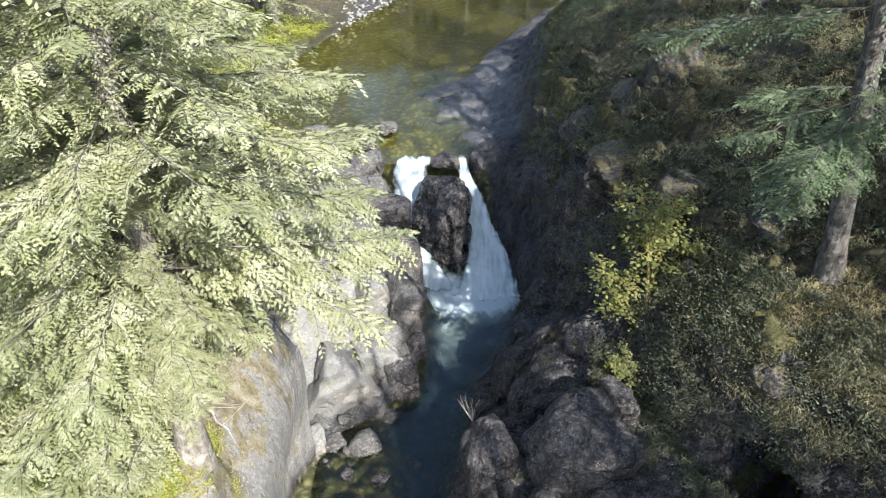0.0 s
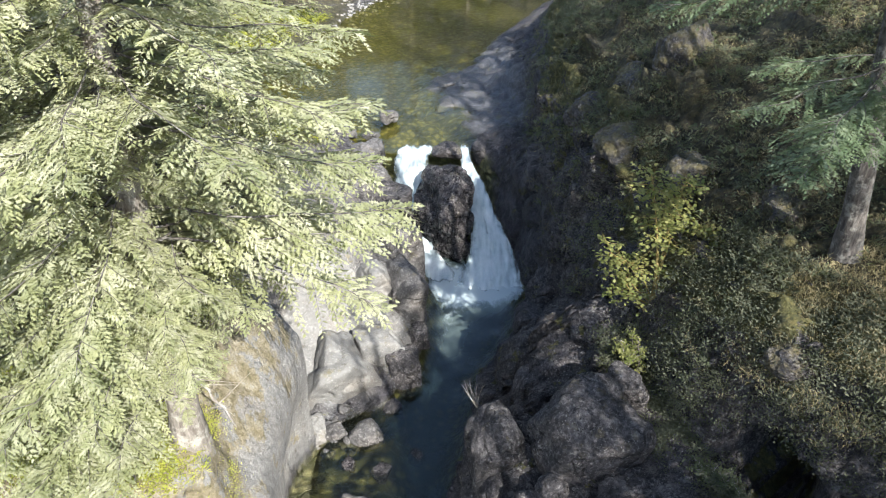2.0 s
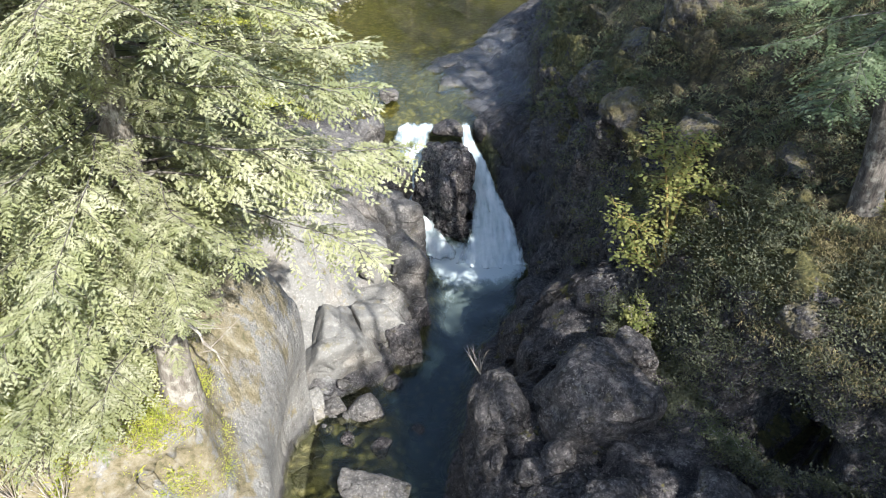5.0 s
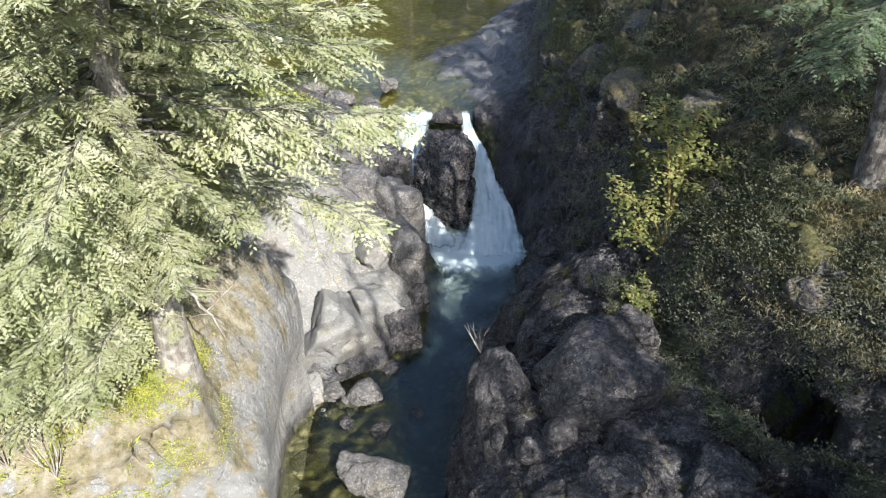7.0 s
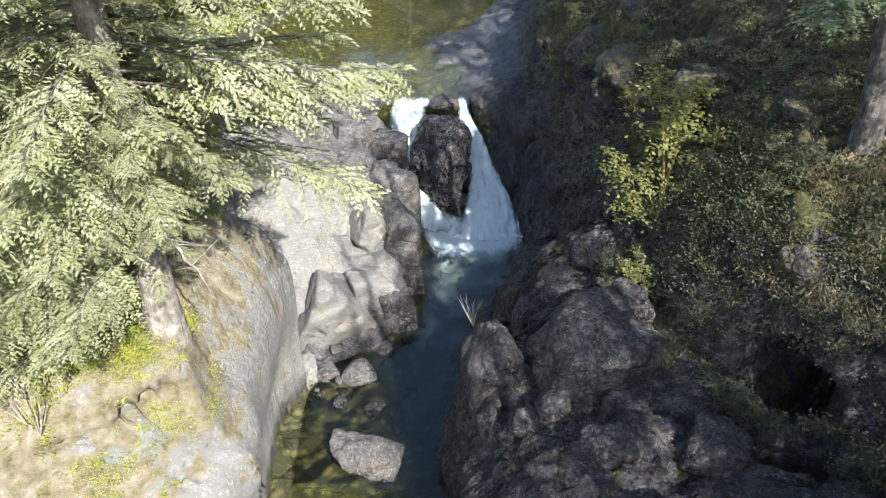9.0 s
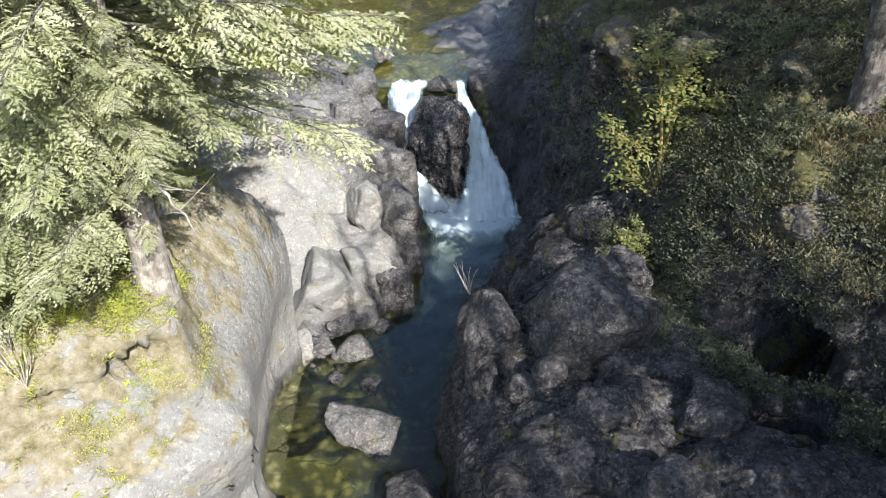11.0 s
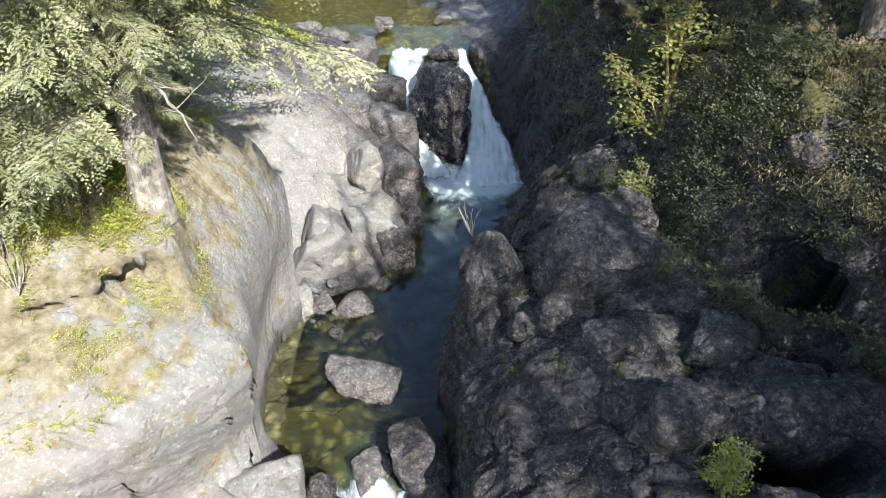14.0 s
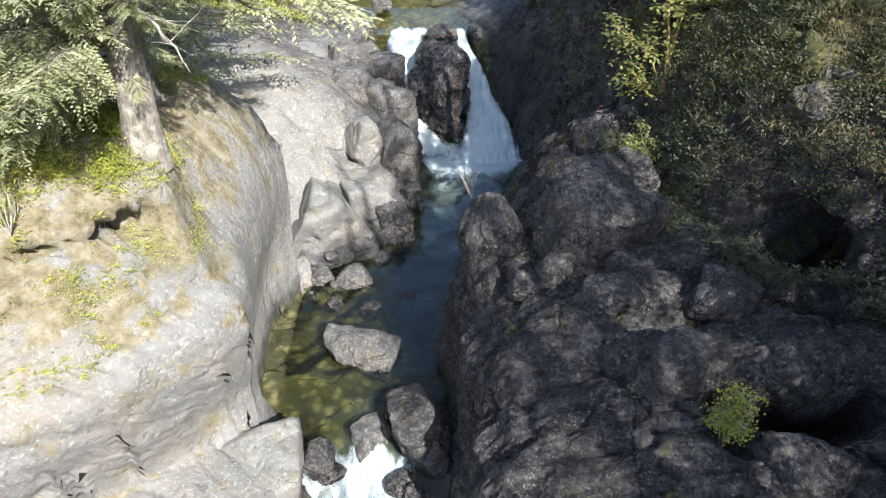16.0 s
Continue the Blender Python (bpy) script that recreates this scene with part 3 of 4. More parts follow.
    d *= 1 - 0.75 * step(-0.9, -0.5, wall) * step(1.6, 0.6, wall) * step(9.5, 11, q[:, 1])
    far = step(64, 50, q[:, 1]) * step(0, 4, q[:, 1]) * step(-20, -12, q[:, 0])
    under = step(-0.2, 0.5, q[:, 2] - water_level(q[:, 1]))
    slab = step(38.5, 40, q[:, 1]) * step(60, 52, q[:, 1]) * step(-3.4, -2.2, q[:, 0]) * step(6.0, 4.6, q[:, 0])
    under = np.maximum(under, slab)
    d = d * (1 - 0.5 * slab) + slab * (0.10 * b - 0.07 * np.exp(-jb * 7))
    q2 = q + nf * (d * stone * far * (0.25 + 0.75 * under))[:, None]
    for c, size, depth in HOLLOWS:
        r = np.linalg.norm((q2 - c) / size, axis=1)
        q2 = q2 - nf * (depth * np.exp(-(r**4)))[:, None]
    # the wall below the ledge leans back under its lip
    inside = -distance_to(LEDGE, q2[:, 0], q2[:, 1])
    lean = step(-1.4, -0.45, inside) * step(0.4, 0.0, inside) * step(5.6, 1.4, q2[:, 2]) * step(5, 7, q2[:, 1]) * step(19.5, 17, q2[:, 1])
    turn = step(11.0, 14.5, q2[:, 1])
    q2 = q2 + (lean * (1.5 - 0.6 * turn))[:, None] * np.stack([-0.55 - 0.45 * turn, 0.83 * (1 - turn), 0 * turn], 1)
    bag = Bag()
    i = np.arange(len(ys) - 1)[:, None] * count + np.arange(count - 1)[None]
    bag.add(q2, np.stack([i, i + 1, i + count + 1, i + count], -1).reshape(-1, 4))
    ob = part("ground", bag, GROUND, None, "", True)
    x, y, z = q2.T
    ds = distance_to(SLOPE_FOOT, x, y)
    dp = -distance_to(LEDGE, x, y)
    above = z - water_level(y)
    up = nf[:, 2]
    # pale falls from the sunlit left to the shaded right: light put into colour
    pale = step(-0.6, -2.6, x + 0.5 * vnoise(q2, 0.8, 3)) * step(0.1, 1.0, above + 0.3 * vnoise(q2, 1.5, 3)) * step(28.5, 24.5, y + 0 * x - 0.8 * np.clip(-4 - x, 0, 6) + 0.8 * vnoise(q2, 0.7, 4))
    moss = np.where(x < -2, 0.05 + 0.30 * step(4.0, 7.8, z + 1.0 * vnoise(q2, 0.5, 3)) * step(-1.2, -0.3, dp) + 0.22 * step(0.4, 1.8, dp), 0.08 + 0.55 * step(0.2, 1.5, ds) * step(0.1, 0.7, up))
    soil = np.where(x < -2, 0.9 * step(2.0, 4.5, dp) + 0.7 * step(22, 40, y) * step(-6, -10, x), 0.75 * step(0.8, 3.0, ds) * step(0.0, 0.6, up))
    wet = np.maximum(step(0.9, 0.0, above) * 0.9, step(37, 39, y) * step(60, 52, y) * step(-3, -1.5, x) * step(5.5, 4.2, x) * step(8, 6.5, z))
    algae = step(0.15, -0.2, above) * np.where(y > 34, 0.9, 0.8)
    wet = np.maximum(wet, step(26, 31, y) * step(40, 37, y) * step(-4.5, -2.5, x) * step(7.5, 4.0, z) * 0.9)
    slab = step(38.5, 40, y) * step(60, 52, y) * step(-3.4, -2.2, x) * step(6.0, 4.6, x) * step(8, 6.5, z)
    # slabs lightened to carry the sky's reflection in their colour
    pale = np.maximum(pale, 0.5 * slab)
    grey = step(24, 28, y) * step(38, 35, y) * step(-1.6, -3.0, x) * step(-9, -6, x)
    pale = np.maximum(pale, 0.42 * grey)
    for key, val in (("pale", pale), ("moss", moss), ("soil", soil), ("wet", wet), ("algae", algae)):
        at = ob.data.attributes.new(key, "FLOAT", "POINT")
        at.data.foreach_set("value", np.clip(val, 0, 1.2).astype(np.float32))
    return tagged(ob, "basalt gorge with mossy rock banks and forest soil", "ground", kind="structure")


ground_sheet()


def height(x, y):
    return float(land(np.array([[x]]), np.array([[y]]))[0, 0])


# ---- water ----
def water_sheet(name, label, x0, x1, y0, y1, s, level, mat, foam, bed, swell=0.03):
    xs, ys = np.arange(x0, x1, s), np.arange(y0, y1, s)
    x, y = np.meshgrid(xs, ys)
    q = np.stack([x, y, 0 * x], -1).reshape(-1, 3)
    z = level(x, y) + swell * vnoise(q, 0.9, 4).reshape(x.shape)
    depth = z - land(x, y)
    keep = depth > -0.5
    bag = Bag()
    n = len(xs)
    i = (np.arange(len(ys) - 1)[:, None] * n + np.arange(n - 1)[None])
    ok = keep[:-1, :-1] | keep[1:, 1:]
    bag.add(np.stack([x, y, z], -1).reshape(-1, 3), np.stack([i, i + 1, i + n + 1, i + n], -1)[ok])
    ob = part(name, bag, mat, None, "", True)
    for key, val in (("foam", foam(x, y)), ("depth", np.clip(depth / bed, 0, 1))):
        at = ob.data.attributes.new(key, "FLOAT", "POINT")
        at.data.foreach_set("value", val.ravel().astype(np.float32))
    return tagged(ob, label, "water", kind="structure")


def pool_foam(x, y):
    def spot(cx, cy, rx, ry):
        return np.exp(-(np.hypot((x - cx) / rx, (y - cy) / ry) ** 2))

    return 0.30 * spot(0.6, 27.0, 1.3, 3.2) + 0.25 * spot(-0.1, 25.6, 0.8, 2.2) + 1.2 * spot(2.4, 29.5, 2.1, 1.7) + 0.85 * spot(0.0, 30.2, 1.2, 1.7) \
        + 0.68 * step(12.6, 11.0, y) * step(-0.2, -1.0, x) + 0.25 * spot(-2.2, 13.2, 1, 1)


water_sheet("water", "dark blue-green plunge pool with foam below the falls", -7, 6, 2, 36, 0.12, lambda x, y: water_level(np.minimum(y, 33)) + 0 * x, POOL, pool_foam, 1.6)
water_sheet("water", "clear shallow olive river above the falls", -40, 40, 37.3, 100, 0.3, lambda x, y: water_level(y) + 0 * x, RIVER,
            lambda x, y: 0.5 * np.exp(-((x - 2.2 - 0.35 * (y - 52)) ** 2 / 3 + (y - 50.5) ** 2 / 1.2)) + 0.45 * np.exp(-((y - 37.8) ** 2) / 0.3), 2.4, 0.005)


def cascade(name, label, centre, width, bulge, seed, thick=0.34):
    """Falling water: a sheet that follows the lip, the drop and the splash, wide across and uneven. centre: rows of (x, y, z); width: its half widths."""
    centre = np.array(centre, float)
    t = np.linspace(0, 1, len(centre))
    u = np.linspace(0, 1, 70)
    line = np.stack([np.interp(u, t, centre[:, k]) for k in range(3)], 1)
    half = np.interp(u, t, width) * (1 + 0.10 * vnoise(np.stack([u * 9 + seed, 0 * u, 0 * u], 1), 1.0, 3))
    v = np.linspace(-1, 1, 44)
    uu, vv = np.meshgrid(u, v, indexing="ij")
    x = line[:, 0][:, None] + vv * half[:, None] + 0.10 * vnoise(np.stack([uu * 7, np.sign(vv) * 3 + seed, 0 * uu], -1).reshape(-1, 3), 1.0, 4).reshape(uu.shape)
    y = line[:, 1][:, None] - bulge * (1 - vv**2) + 0 * vv
    z = line[:, 2][:, None] + 0 * vv
    q = np.stack([x * 3, y * 0.6, z * 0.6], -1).reshape(-1, 3) + seed
    y -= (0.09 * vnoise(q, 1.0, 5, 0.6)).reshape(x.shape)
    z += (0.12 * vnoise(q + 9, 1.2, 4, 0.6)).reshape(x.shape)
    bag = Bag()
    i = np.arange(69)[:, None] * 44 + np.arange(43)[None]
    bag.add(np.stack([x, y, z], -1).reshape(-1, 3), np.stack([i, i + 1, i + 45, i + 44], -1).reshape(-1, 4))
    ob = part(name, bag, FALL, None, "", True)
    val = thick + 0.34 - 0.75 * np.abs(vv) ** 3 - 0.9 * step(0.9, 1.0, uu) - 1.1 * step(0.16, 0.0, uu)
    at = ob.data.attributes.new("thick", "FLOAT", "POINT")
    at.data.foreach_set("value", val.ravel().astype(np.float32))
    return tagged(ob, label, "waterfall", kind="structure")


cascade("waterfall", "white waterfall sliding over the lip beside a dark rock",
        [(-1.6, 38.7, 4.45), (-1.75, 37.6, 4.4), (-1.95, 36.7, 4.1), (-2.2, 36.0, 2.8), (-1.95, 35.2, 1.7), (-1.5, 33.4, 0.9), (-0.95, 31.9, 0.4), (-0.35, 30.7, 0.1), (-0.1, 30.0, 0.0)],
        [0.9, 0.95, 1.05, 0.8, 0.62, 0.5, 0.65, 0.9, 1.0], 0.3, 4.0, 0.5)
cascade("waterfall", "blue-white waterfall spreading into the plunge pool",
        [(1.1, 39.0, 4.45), (1.12, 37.6, 4.35), (1.25, 36.9, 3.8), (1.65, 35.7, 2.95), (2.25, 34.0, 1.75), (2.5, 32.2, 0.75), (2.45, 30.6, 0.2), (2.4, 29.8, 0.02), (2.35, 29.3, -0.12)],
        [0.25, 0.27, 0.32, 0.55, 0.85, 1.2, 1.7, 1.9, 1.9], 0.3, 11.0, 0.62)
cascade("waterfall", "small white rapid between boulders at the pool's outlet", [(-2.0, 12.0, -0.25), (-2.1, 11.5, -0.5), (-2.2, 11.0, -0.8), (-2.2, 10.4, -1.1), (-2.2, 9.6, -1.32), (-2.2, 8.4, -1.42)],
        [0.6, 0.9, 1.1, 1.25, 1.3, 1.4], 0.1, 23.0, 0.14)


# ---- boulders ----
def boulder(name, label, place, size, turn, seed, mat, level=4, rough=0.16, chunk=0.9, group="", worn=14.0, planes=18):
    ob = new(name, rock_mesh(name, np.array(size, float), seed, [mat], level, rough, chunk, worn, planes))
    ob.matrix_world = pose(*place, *turn)
    return tagged(ob, label, "rock", group)


boulder("rock", "tall dark wet rock splitting the waterfall", (0.05, 34.3, 1.4), (1.5, 2.9, 3.3), (4, -3, 6), 3, WET_ROCK, 6, 0.40, 0.45, worn=20)
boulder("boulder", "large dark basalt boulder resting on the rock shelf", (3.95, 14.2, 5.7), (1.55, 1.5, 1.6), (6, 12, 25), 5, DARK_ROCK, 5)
boulder("boulder", "grey rounded boulder at the pool's edge", (-3.35, 19.2, 0.05), (0.72, 0.65, 0.62), (0, 0, 20), 8, MID_ROCK)
boulder("boulder", "flat pale boulder standing in the pool", (-2.7, 15.3, 0.1), (1.3, 0.85, 0.6), (0, 8, -12), 9, MID_ROCK, 5)
boulder("boulder", "dark wedge of rock beside the rapid", (-0.5, 12.1, -0.2), (0.85, 1.5, 1.2), (0, -12, 12), 12, DARK_ROCK, 5)
boulder("boulder", "wet grey boulder splitting the rapid", (-2.1, 12.0, -0.42), (0.62, 0.6, 0.45), (0, 0, 30), 14, MID_ROCK)
boulder("rock", "small red-brown rock standing in the river", (-3.55, 41.1, 4.95), (0.62, 0.45, 0.55), (0, 0, 0), 16, MID_ROCK)


# ---- trees ----
def kites(base, way, side, length, wide):
    """Small leaf blades: four corners each."""
    mid = base + way * (length * 0.55)[:, None]
    v = np.stack([base, mid + side * (wide * 0.5)[:, None], base + way * length[:, None], mid - side * (wide * 0.5)[:, None]], 1).reshape(-1, 3)
    return v, np.arange(len(v)).reshape(-1, 4)


def unit(v):
    return v / (np.linalg.norm(v, axis=-1, keepdims=True) + 1e-9)


def tube(points, radii, sides=6):
    """A tapered limb along points."""
    points, radii = np.asarray(points, float), np.asarray(radii, float)
    way = unit(np.gradient(points, axis=0))
    ref = np.where(np.abs(way[:, 2:3]) > 0.9, [[1.0, 0, 0]], [[0, 0, 1.0]])
    a = unit(np.cross(way, ref))
    b = np.cross(way, a)
    ang = np.linspace(0, 2 * np.pi, sides, endpoint=False)
    ring = points[:, None] + radii[:, None, None] * (np.cos(ang)[None, :, None] * a[:, None] + np.sin(ang)[None, :, None] * b[:, None])
    i = np.arange(len(points) - 1)[:, None] * sides + np.arange(sides)[None]
    j = np.arange(len(points) - 1)[:, None] * sides + (np.arange(sides)[None] + 1) % sides
    return ring.reshape(-1, 3), np.stack([i, j, j + sides, i + sides], -1).reshape(-1, 4)


def fir_bough(seed, length, mats, droop=0.16, full=True):
    """One bough of a fir: a limb, flat feathered twigs to both sides, each with short sprigs. full: with all its fine sprigs; otherwise fewer, broader ones."""
    r = np.random.default_rng(seed)
    bag = Bag()
    t = np.linspace(0, 1, 14)
    bend = r.uniform(-0.25, 0.25)
    limb = np.stack([t * length, bend * length * t**2 * 0.5 + 0.10 * np.sin(t * 9 + seed), -droop * length * t**1.4 + 0.10 * length * np.clip(t - 0.6, 0, 1) ** 2 + 0.06 * np.sin(t * 13 + 2 * seed)], 1)
    bag.add(*tube(limb, 0.024 * (1 - t) + 0.004, 5), 0)
    n = 64 if full else 40
    at = np.clip((np.arange(n) + r.uniform(-0.4, 0.4, n)) / n * 0.86 + 0.14, 0.1, 0.995)
    bare = r.uniform(0.2, 0.8, 2)
    bases, ways, lengths, tilts = [], [], [], []
    for k, u in enumerate(at):
        if np.abs(bare - u).min() < 0.03:
            continue
        p = np.array([np.interp(u, t, limb[:, c]) for c in range(3)])
        s = 1 if k % 2 else -1
        ang = r.uniform(0.6, 1.15) * s
        reach = length * 0.34 * (1.03 - u) ** 0.6 * r.uniform(0.45, 1.2) * min(1, u * 2.6) + 0.18
        w = unit(np.array([math.cos(ang), math.sin(ang), r.uniform(-0.35, 0.12)]))
        tt = np.linspace(0, 1, 6)
        hook = r.uniform(-0.35, 0.25) * s
        sag = r.uniform(0.15, 0.42)
        twig = p + reach * (tt[:, None] * w + np.stack([-math.sin(ang) * hook * tt**2, math.cos(ang) * hook * tt**2, -sag * tt**2], 1))
        if full and r.random() < 0.3:
            bag.add(*tube(twig, 0.007 * (1 - tt) + 0.002, 3), 0)
        m = max(4, int(reach / (0.045 if full else 0.10)))
        uu = (np.arange(m) + r.uniform(0, 0.5, m)) / m
        q = np.stack([np.interp(uu, tt, twig[:, c]) for c in range(3)], 1)
        sg = np.where(np.arange(m) % 2, 1, -1)
        a2 = ang + sg * r.uniform(0.5, 0.95, m)
        roll = r.uniform(-0.35, 0.35)
        bases.append(q)
        ways.append(unit(np.stack([np.cos(a2), np.sin(a2), sg * roll - 0.25 - 0.5 * sag * uu + r.normal(0, 0.10, m)], 1)))
        lengths.append(r.uniform(0.15, 0.27, m) * (1.15 - 0.6 * uu))
        tilts.append(np.repeat(unit(np.array([[0.3 * roll, roll, 1.0]]) + r.normal(0, 0.16, (1, 3))), m, 0))
    b, w, ln, nrm = (np.concatenate(v) for v in (bases, ways, lengths, tilts))
    nrm = unit(nrm + r.normal(0, 0.16, nrm.shape))
    side = unit(np.cross(w, nrm))
    if full:
        bag.add(*kites(b, w, side, ln, 0.030 * r.uniform(0.8, 1.3, len(ln))), 1)
        for turn in (-1, 1):
            for out in (0.25, 0.55):
                w2 = unit(w + side * turn * r.uniform(0.6, 1.0, (len(w), 1)) + r.normal(0, 0.08, w.shape))
                s2 = unit(np.cross(w2, nrm))
                bag.add(*kites(b + w * (ln * out)[:, None], w2, s2, ln * r.uniform(0.32, 0.5, len(ln)) * (1.15 - out), 0.024 * r.uniform(0.8, 1.3, len(ln))), 1)
    else:
        bag.add(*kites(b, w, side, ln * r.uniform(1.0, 1.6, len(ln)), 0.085 * r.uniform(0.6, 1.4, len(ln))), 1)
    return bag.mesh("bough", list(mats), False)


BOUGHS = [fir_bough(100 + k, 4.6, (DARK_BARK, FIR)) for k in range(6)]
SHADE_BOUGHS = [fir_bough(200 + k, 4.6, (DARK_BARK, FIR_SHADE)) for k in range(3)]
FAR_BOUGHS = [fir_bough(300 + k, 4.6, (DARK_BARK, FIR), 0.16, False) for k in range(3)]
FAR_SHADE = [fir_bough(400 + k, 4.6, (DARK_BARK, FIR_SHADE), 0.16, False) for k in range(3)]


def fir(label, base, tall, radius, boughs, first, reach, seed, lean=(0, 0), per_metre=3.4, avoid=None, group="firs on the banks", far=None, fine=21.0, extra=(), bark=None, trim=None):
    """A conifer: trunk and boughs in loose whorls. first: height of the lowest bough; reach: longest bough."""
    r = np.random.default_rng(seed)
    far = far or boughs
    tree = tagged(new("fir_tree"), label, "tree", group)
    tree.matrix_world = pose(*base)
    t = np.linspace(0, 1, 16)
    path = np.stack([lean[0] * t * tall + 0.06 * np.sin(9 * t + seed), lean[1] * t * tall + 0.06 * np.cos(7 * t), t * (tall + 0.45) - 0.45], 1)
    rad = radius * (1 - t) ** 0.8 + 0.02
    rad[0] *= 1.35
    bag = Bag()
    bag.add(*tube(path, rad, 14))
    part("trunk", bag, bark or BARK, tree, "grey furrowed bark with pale lichen", True)
    n = int((tall - first) * per_metre)
    for k in range(n):
        u = (k + r.random()) / n
        h = first + (tall - first - 0.5) * u
        ang = k * 2.399963 + r.uniform(-0.35, 0.35)
        size = reach * (1 - u) ** 0.75 * r.uniform(0.7, 1.08) / 4.6 + 0.1
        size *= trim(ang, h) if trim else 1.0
        place = np.array([np.interp(h, path[:, 2], path[:, c]) for c in (0, 1)])
        if avoid and avoid(base[0] + place[0] + math.cos(ang) * size * 3, base[1] + place[1] + math.sin(ang) * size * 3, base[2] + h):
            continue
        some = boughs if base[2] + h < fine else far
        ob = new("bough", some[int(r.integers(len(some)))])
        ob.parent = tree
        ob.matrix_basis = pose(place[0], place[1], h, r.uniform(-14, 14), r.uniform(-12, 12), math.degrees(ang)) @ Matrix.Scale(size, 4)
    for h, ang, size, tilt in extra:
        place = np.array([np.interp(h, path[:, 2], path[:, c]) for c in (0, 1)])
        ob = new("bough", boughs[int(r.integers(len(boughs)))])
        ob.parent = tree
        ob.matrix_basis = pose(place[0], place[1], h, r.uniform(-8, 8), tilt, ang) @ Matrix.Scale(size, 4)
    return tree


def sun_gap(x, y, z):
    """A tunnel along the sun's rays, cut through the added firs to light the mossy ledges."""
    way = np.array([x, y, z]) - (9.5, 12.6, 10.4)
    along = float(way @ SUN) / float(np.linalg.norm(SUN))
    return along > 0 and float(np.linalg.norm(way - np.array(SUN) / np.linalg.norm(SUN) * along)) < 1.8


def on_land(x, y, sink=0.1):
    return (x, y, height(x, y) - sink)


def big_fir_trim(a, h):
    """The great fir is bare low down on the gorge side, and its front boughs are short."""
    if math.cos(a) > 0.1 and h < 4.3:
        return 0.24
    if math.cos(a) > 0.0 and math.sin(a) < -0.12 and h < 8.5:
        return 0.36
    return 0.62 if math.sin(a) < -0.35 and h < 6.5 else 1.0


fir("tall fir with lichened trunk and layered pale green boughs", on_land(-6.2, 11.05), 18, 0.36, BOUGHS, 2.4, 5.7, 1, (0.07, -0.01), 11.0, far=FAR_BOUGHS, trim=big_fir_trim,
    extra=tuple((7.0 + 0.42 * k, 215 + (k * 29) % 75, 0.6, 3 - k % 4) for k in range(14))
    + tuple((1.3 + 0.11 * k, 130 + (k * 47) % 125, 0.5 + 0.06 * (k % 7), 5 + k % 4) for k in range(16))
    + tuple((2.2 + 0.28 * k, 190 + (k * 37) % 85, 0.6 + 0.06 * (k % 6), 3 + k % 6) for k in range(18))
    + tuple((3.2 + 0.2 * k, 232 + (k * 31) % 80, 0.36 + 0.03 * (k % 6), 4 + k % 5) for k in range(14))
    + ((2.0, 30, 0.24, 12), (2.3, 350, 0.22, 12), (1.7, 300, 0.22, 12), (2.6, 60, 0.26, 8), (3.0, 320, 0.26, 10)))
fir("fir with broad drooping green boughs on the ledge", on_land(-7.6, 14.6), 19, 0.34, BOUGHS, 3.8, 5.6, 2, (0.05, 0.0), 6.5, far=FAR_BOUGHS)
fir("fir with dense green boughs behind the ledge", on_land(-11.0, 9.5), 20, 0.34, BOUGHS, 2.2, 5.0, 3, (0.0, 0.0), 4.0, far=FAR_BOUGHS, fine=16)
for x, y, k in ((-11.5, 19, 4), (-10.5, 25, 5), (-15, 14, 6), (-16, 24, 7), (-14, 33, 8), (-20, 42, 9), (-21, 54, 10), (-15, 62, 11)):
    fir("sunlit fir of the forest on the bank", on_land(x, y), 20, 0.32, FAR_BOUGHS, 2.5, 5.0, k, per_metre=4.0)

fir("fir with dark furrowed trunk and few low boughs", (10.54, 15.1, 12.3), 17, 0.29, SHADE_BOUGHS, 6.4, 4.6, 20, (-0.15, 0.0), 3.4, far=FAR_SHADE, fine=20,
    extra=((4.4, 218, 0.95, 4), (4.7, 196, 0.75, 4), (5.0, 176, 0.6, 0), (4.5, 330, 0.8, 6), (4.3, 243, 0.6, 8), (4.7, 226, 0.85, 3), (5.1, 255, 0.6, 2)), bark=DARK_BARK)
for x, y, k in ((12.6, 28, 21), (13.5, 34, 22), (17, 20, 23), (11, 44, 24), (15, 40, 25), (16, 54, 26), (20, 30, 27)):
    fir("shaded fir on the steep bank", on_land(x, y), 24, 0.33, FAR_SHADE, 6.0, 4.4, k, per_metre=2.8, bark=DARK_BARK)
# Unseen firs right of and behind the camera, placed to cast dappled shade.
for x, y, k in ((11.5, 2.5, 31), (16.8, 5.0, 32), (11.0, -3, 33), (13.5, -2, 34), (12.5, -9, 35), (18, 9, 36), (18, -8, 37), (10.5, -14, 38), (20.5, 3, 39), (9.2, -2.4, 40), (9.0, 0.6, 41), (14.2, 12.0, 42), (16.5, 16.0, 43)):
    fir("unseen fir placed to cast the right bank's dappled shade", on_land(x, y), 26, 0.33, FAR_SHADE, 5.0, 4.2, k, per_metre=1.9, avoid=sun_gap, bark=DARK_BARK)
# Unseen young firs, added to keep sun and sky off the rocks below.
fir("unseen dense young fir added to shade the cave's rocks", on_land(12.0, 5.8), 12, 0.2, FAR_SHADE, 2.0, 3.3, 46, per_metre=9.0, bark=DARK_BARK)
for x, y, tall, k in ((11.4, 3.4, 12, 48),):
    fir("unseen dense young fir added to shade the cave's rocks", on_land(x, y), tall, 0.18, FAR_SHADE, 1.5, 3.0, k, per_metre=9.0, avoid=sun_gap, bark=DARK_BARK)
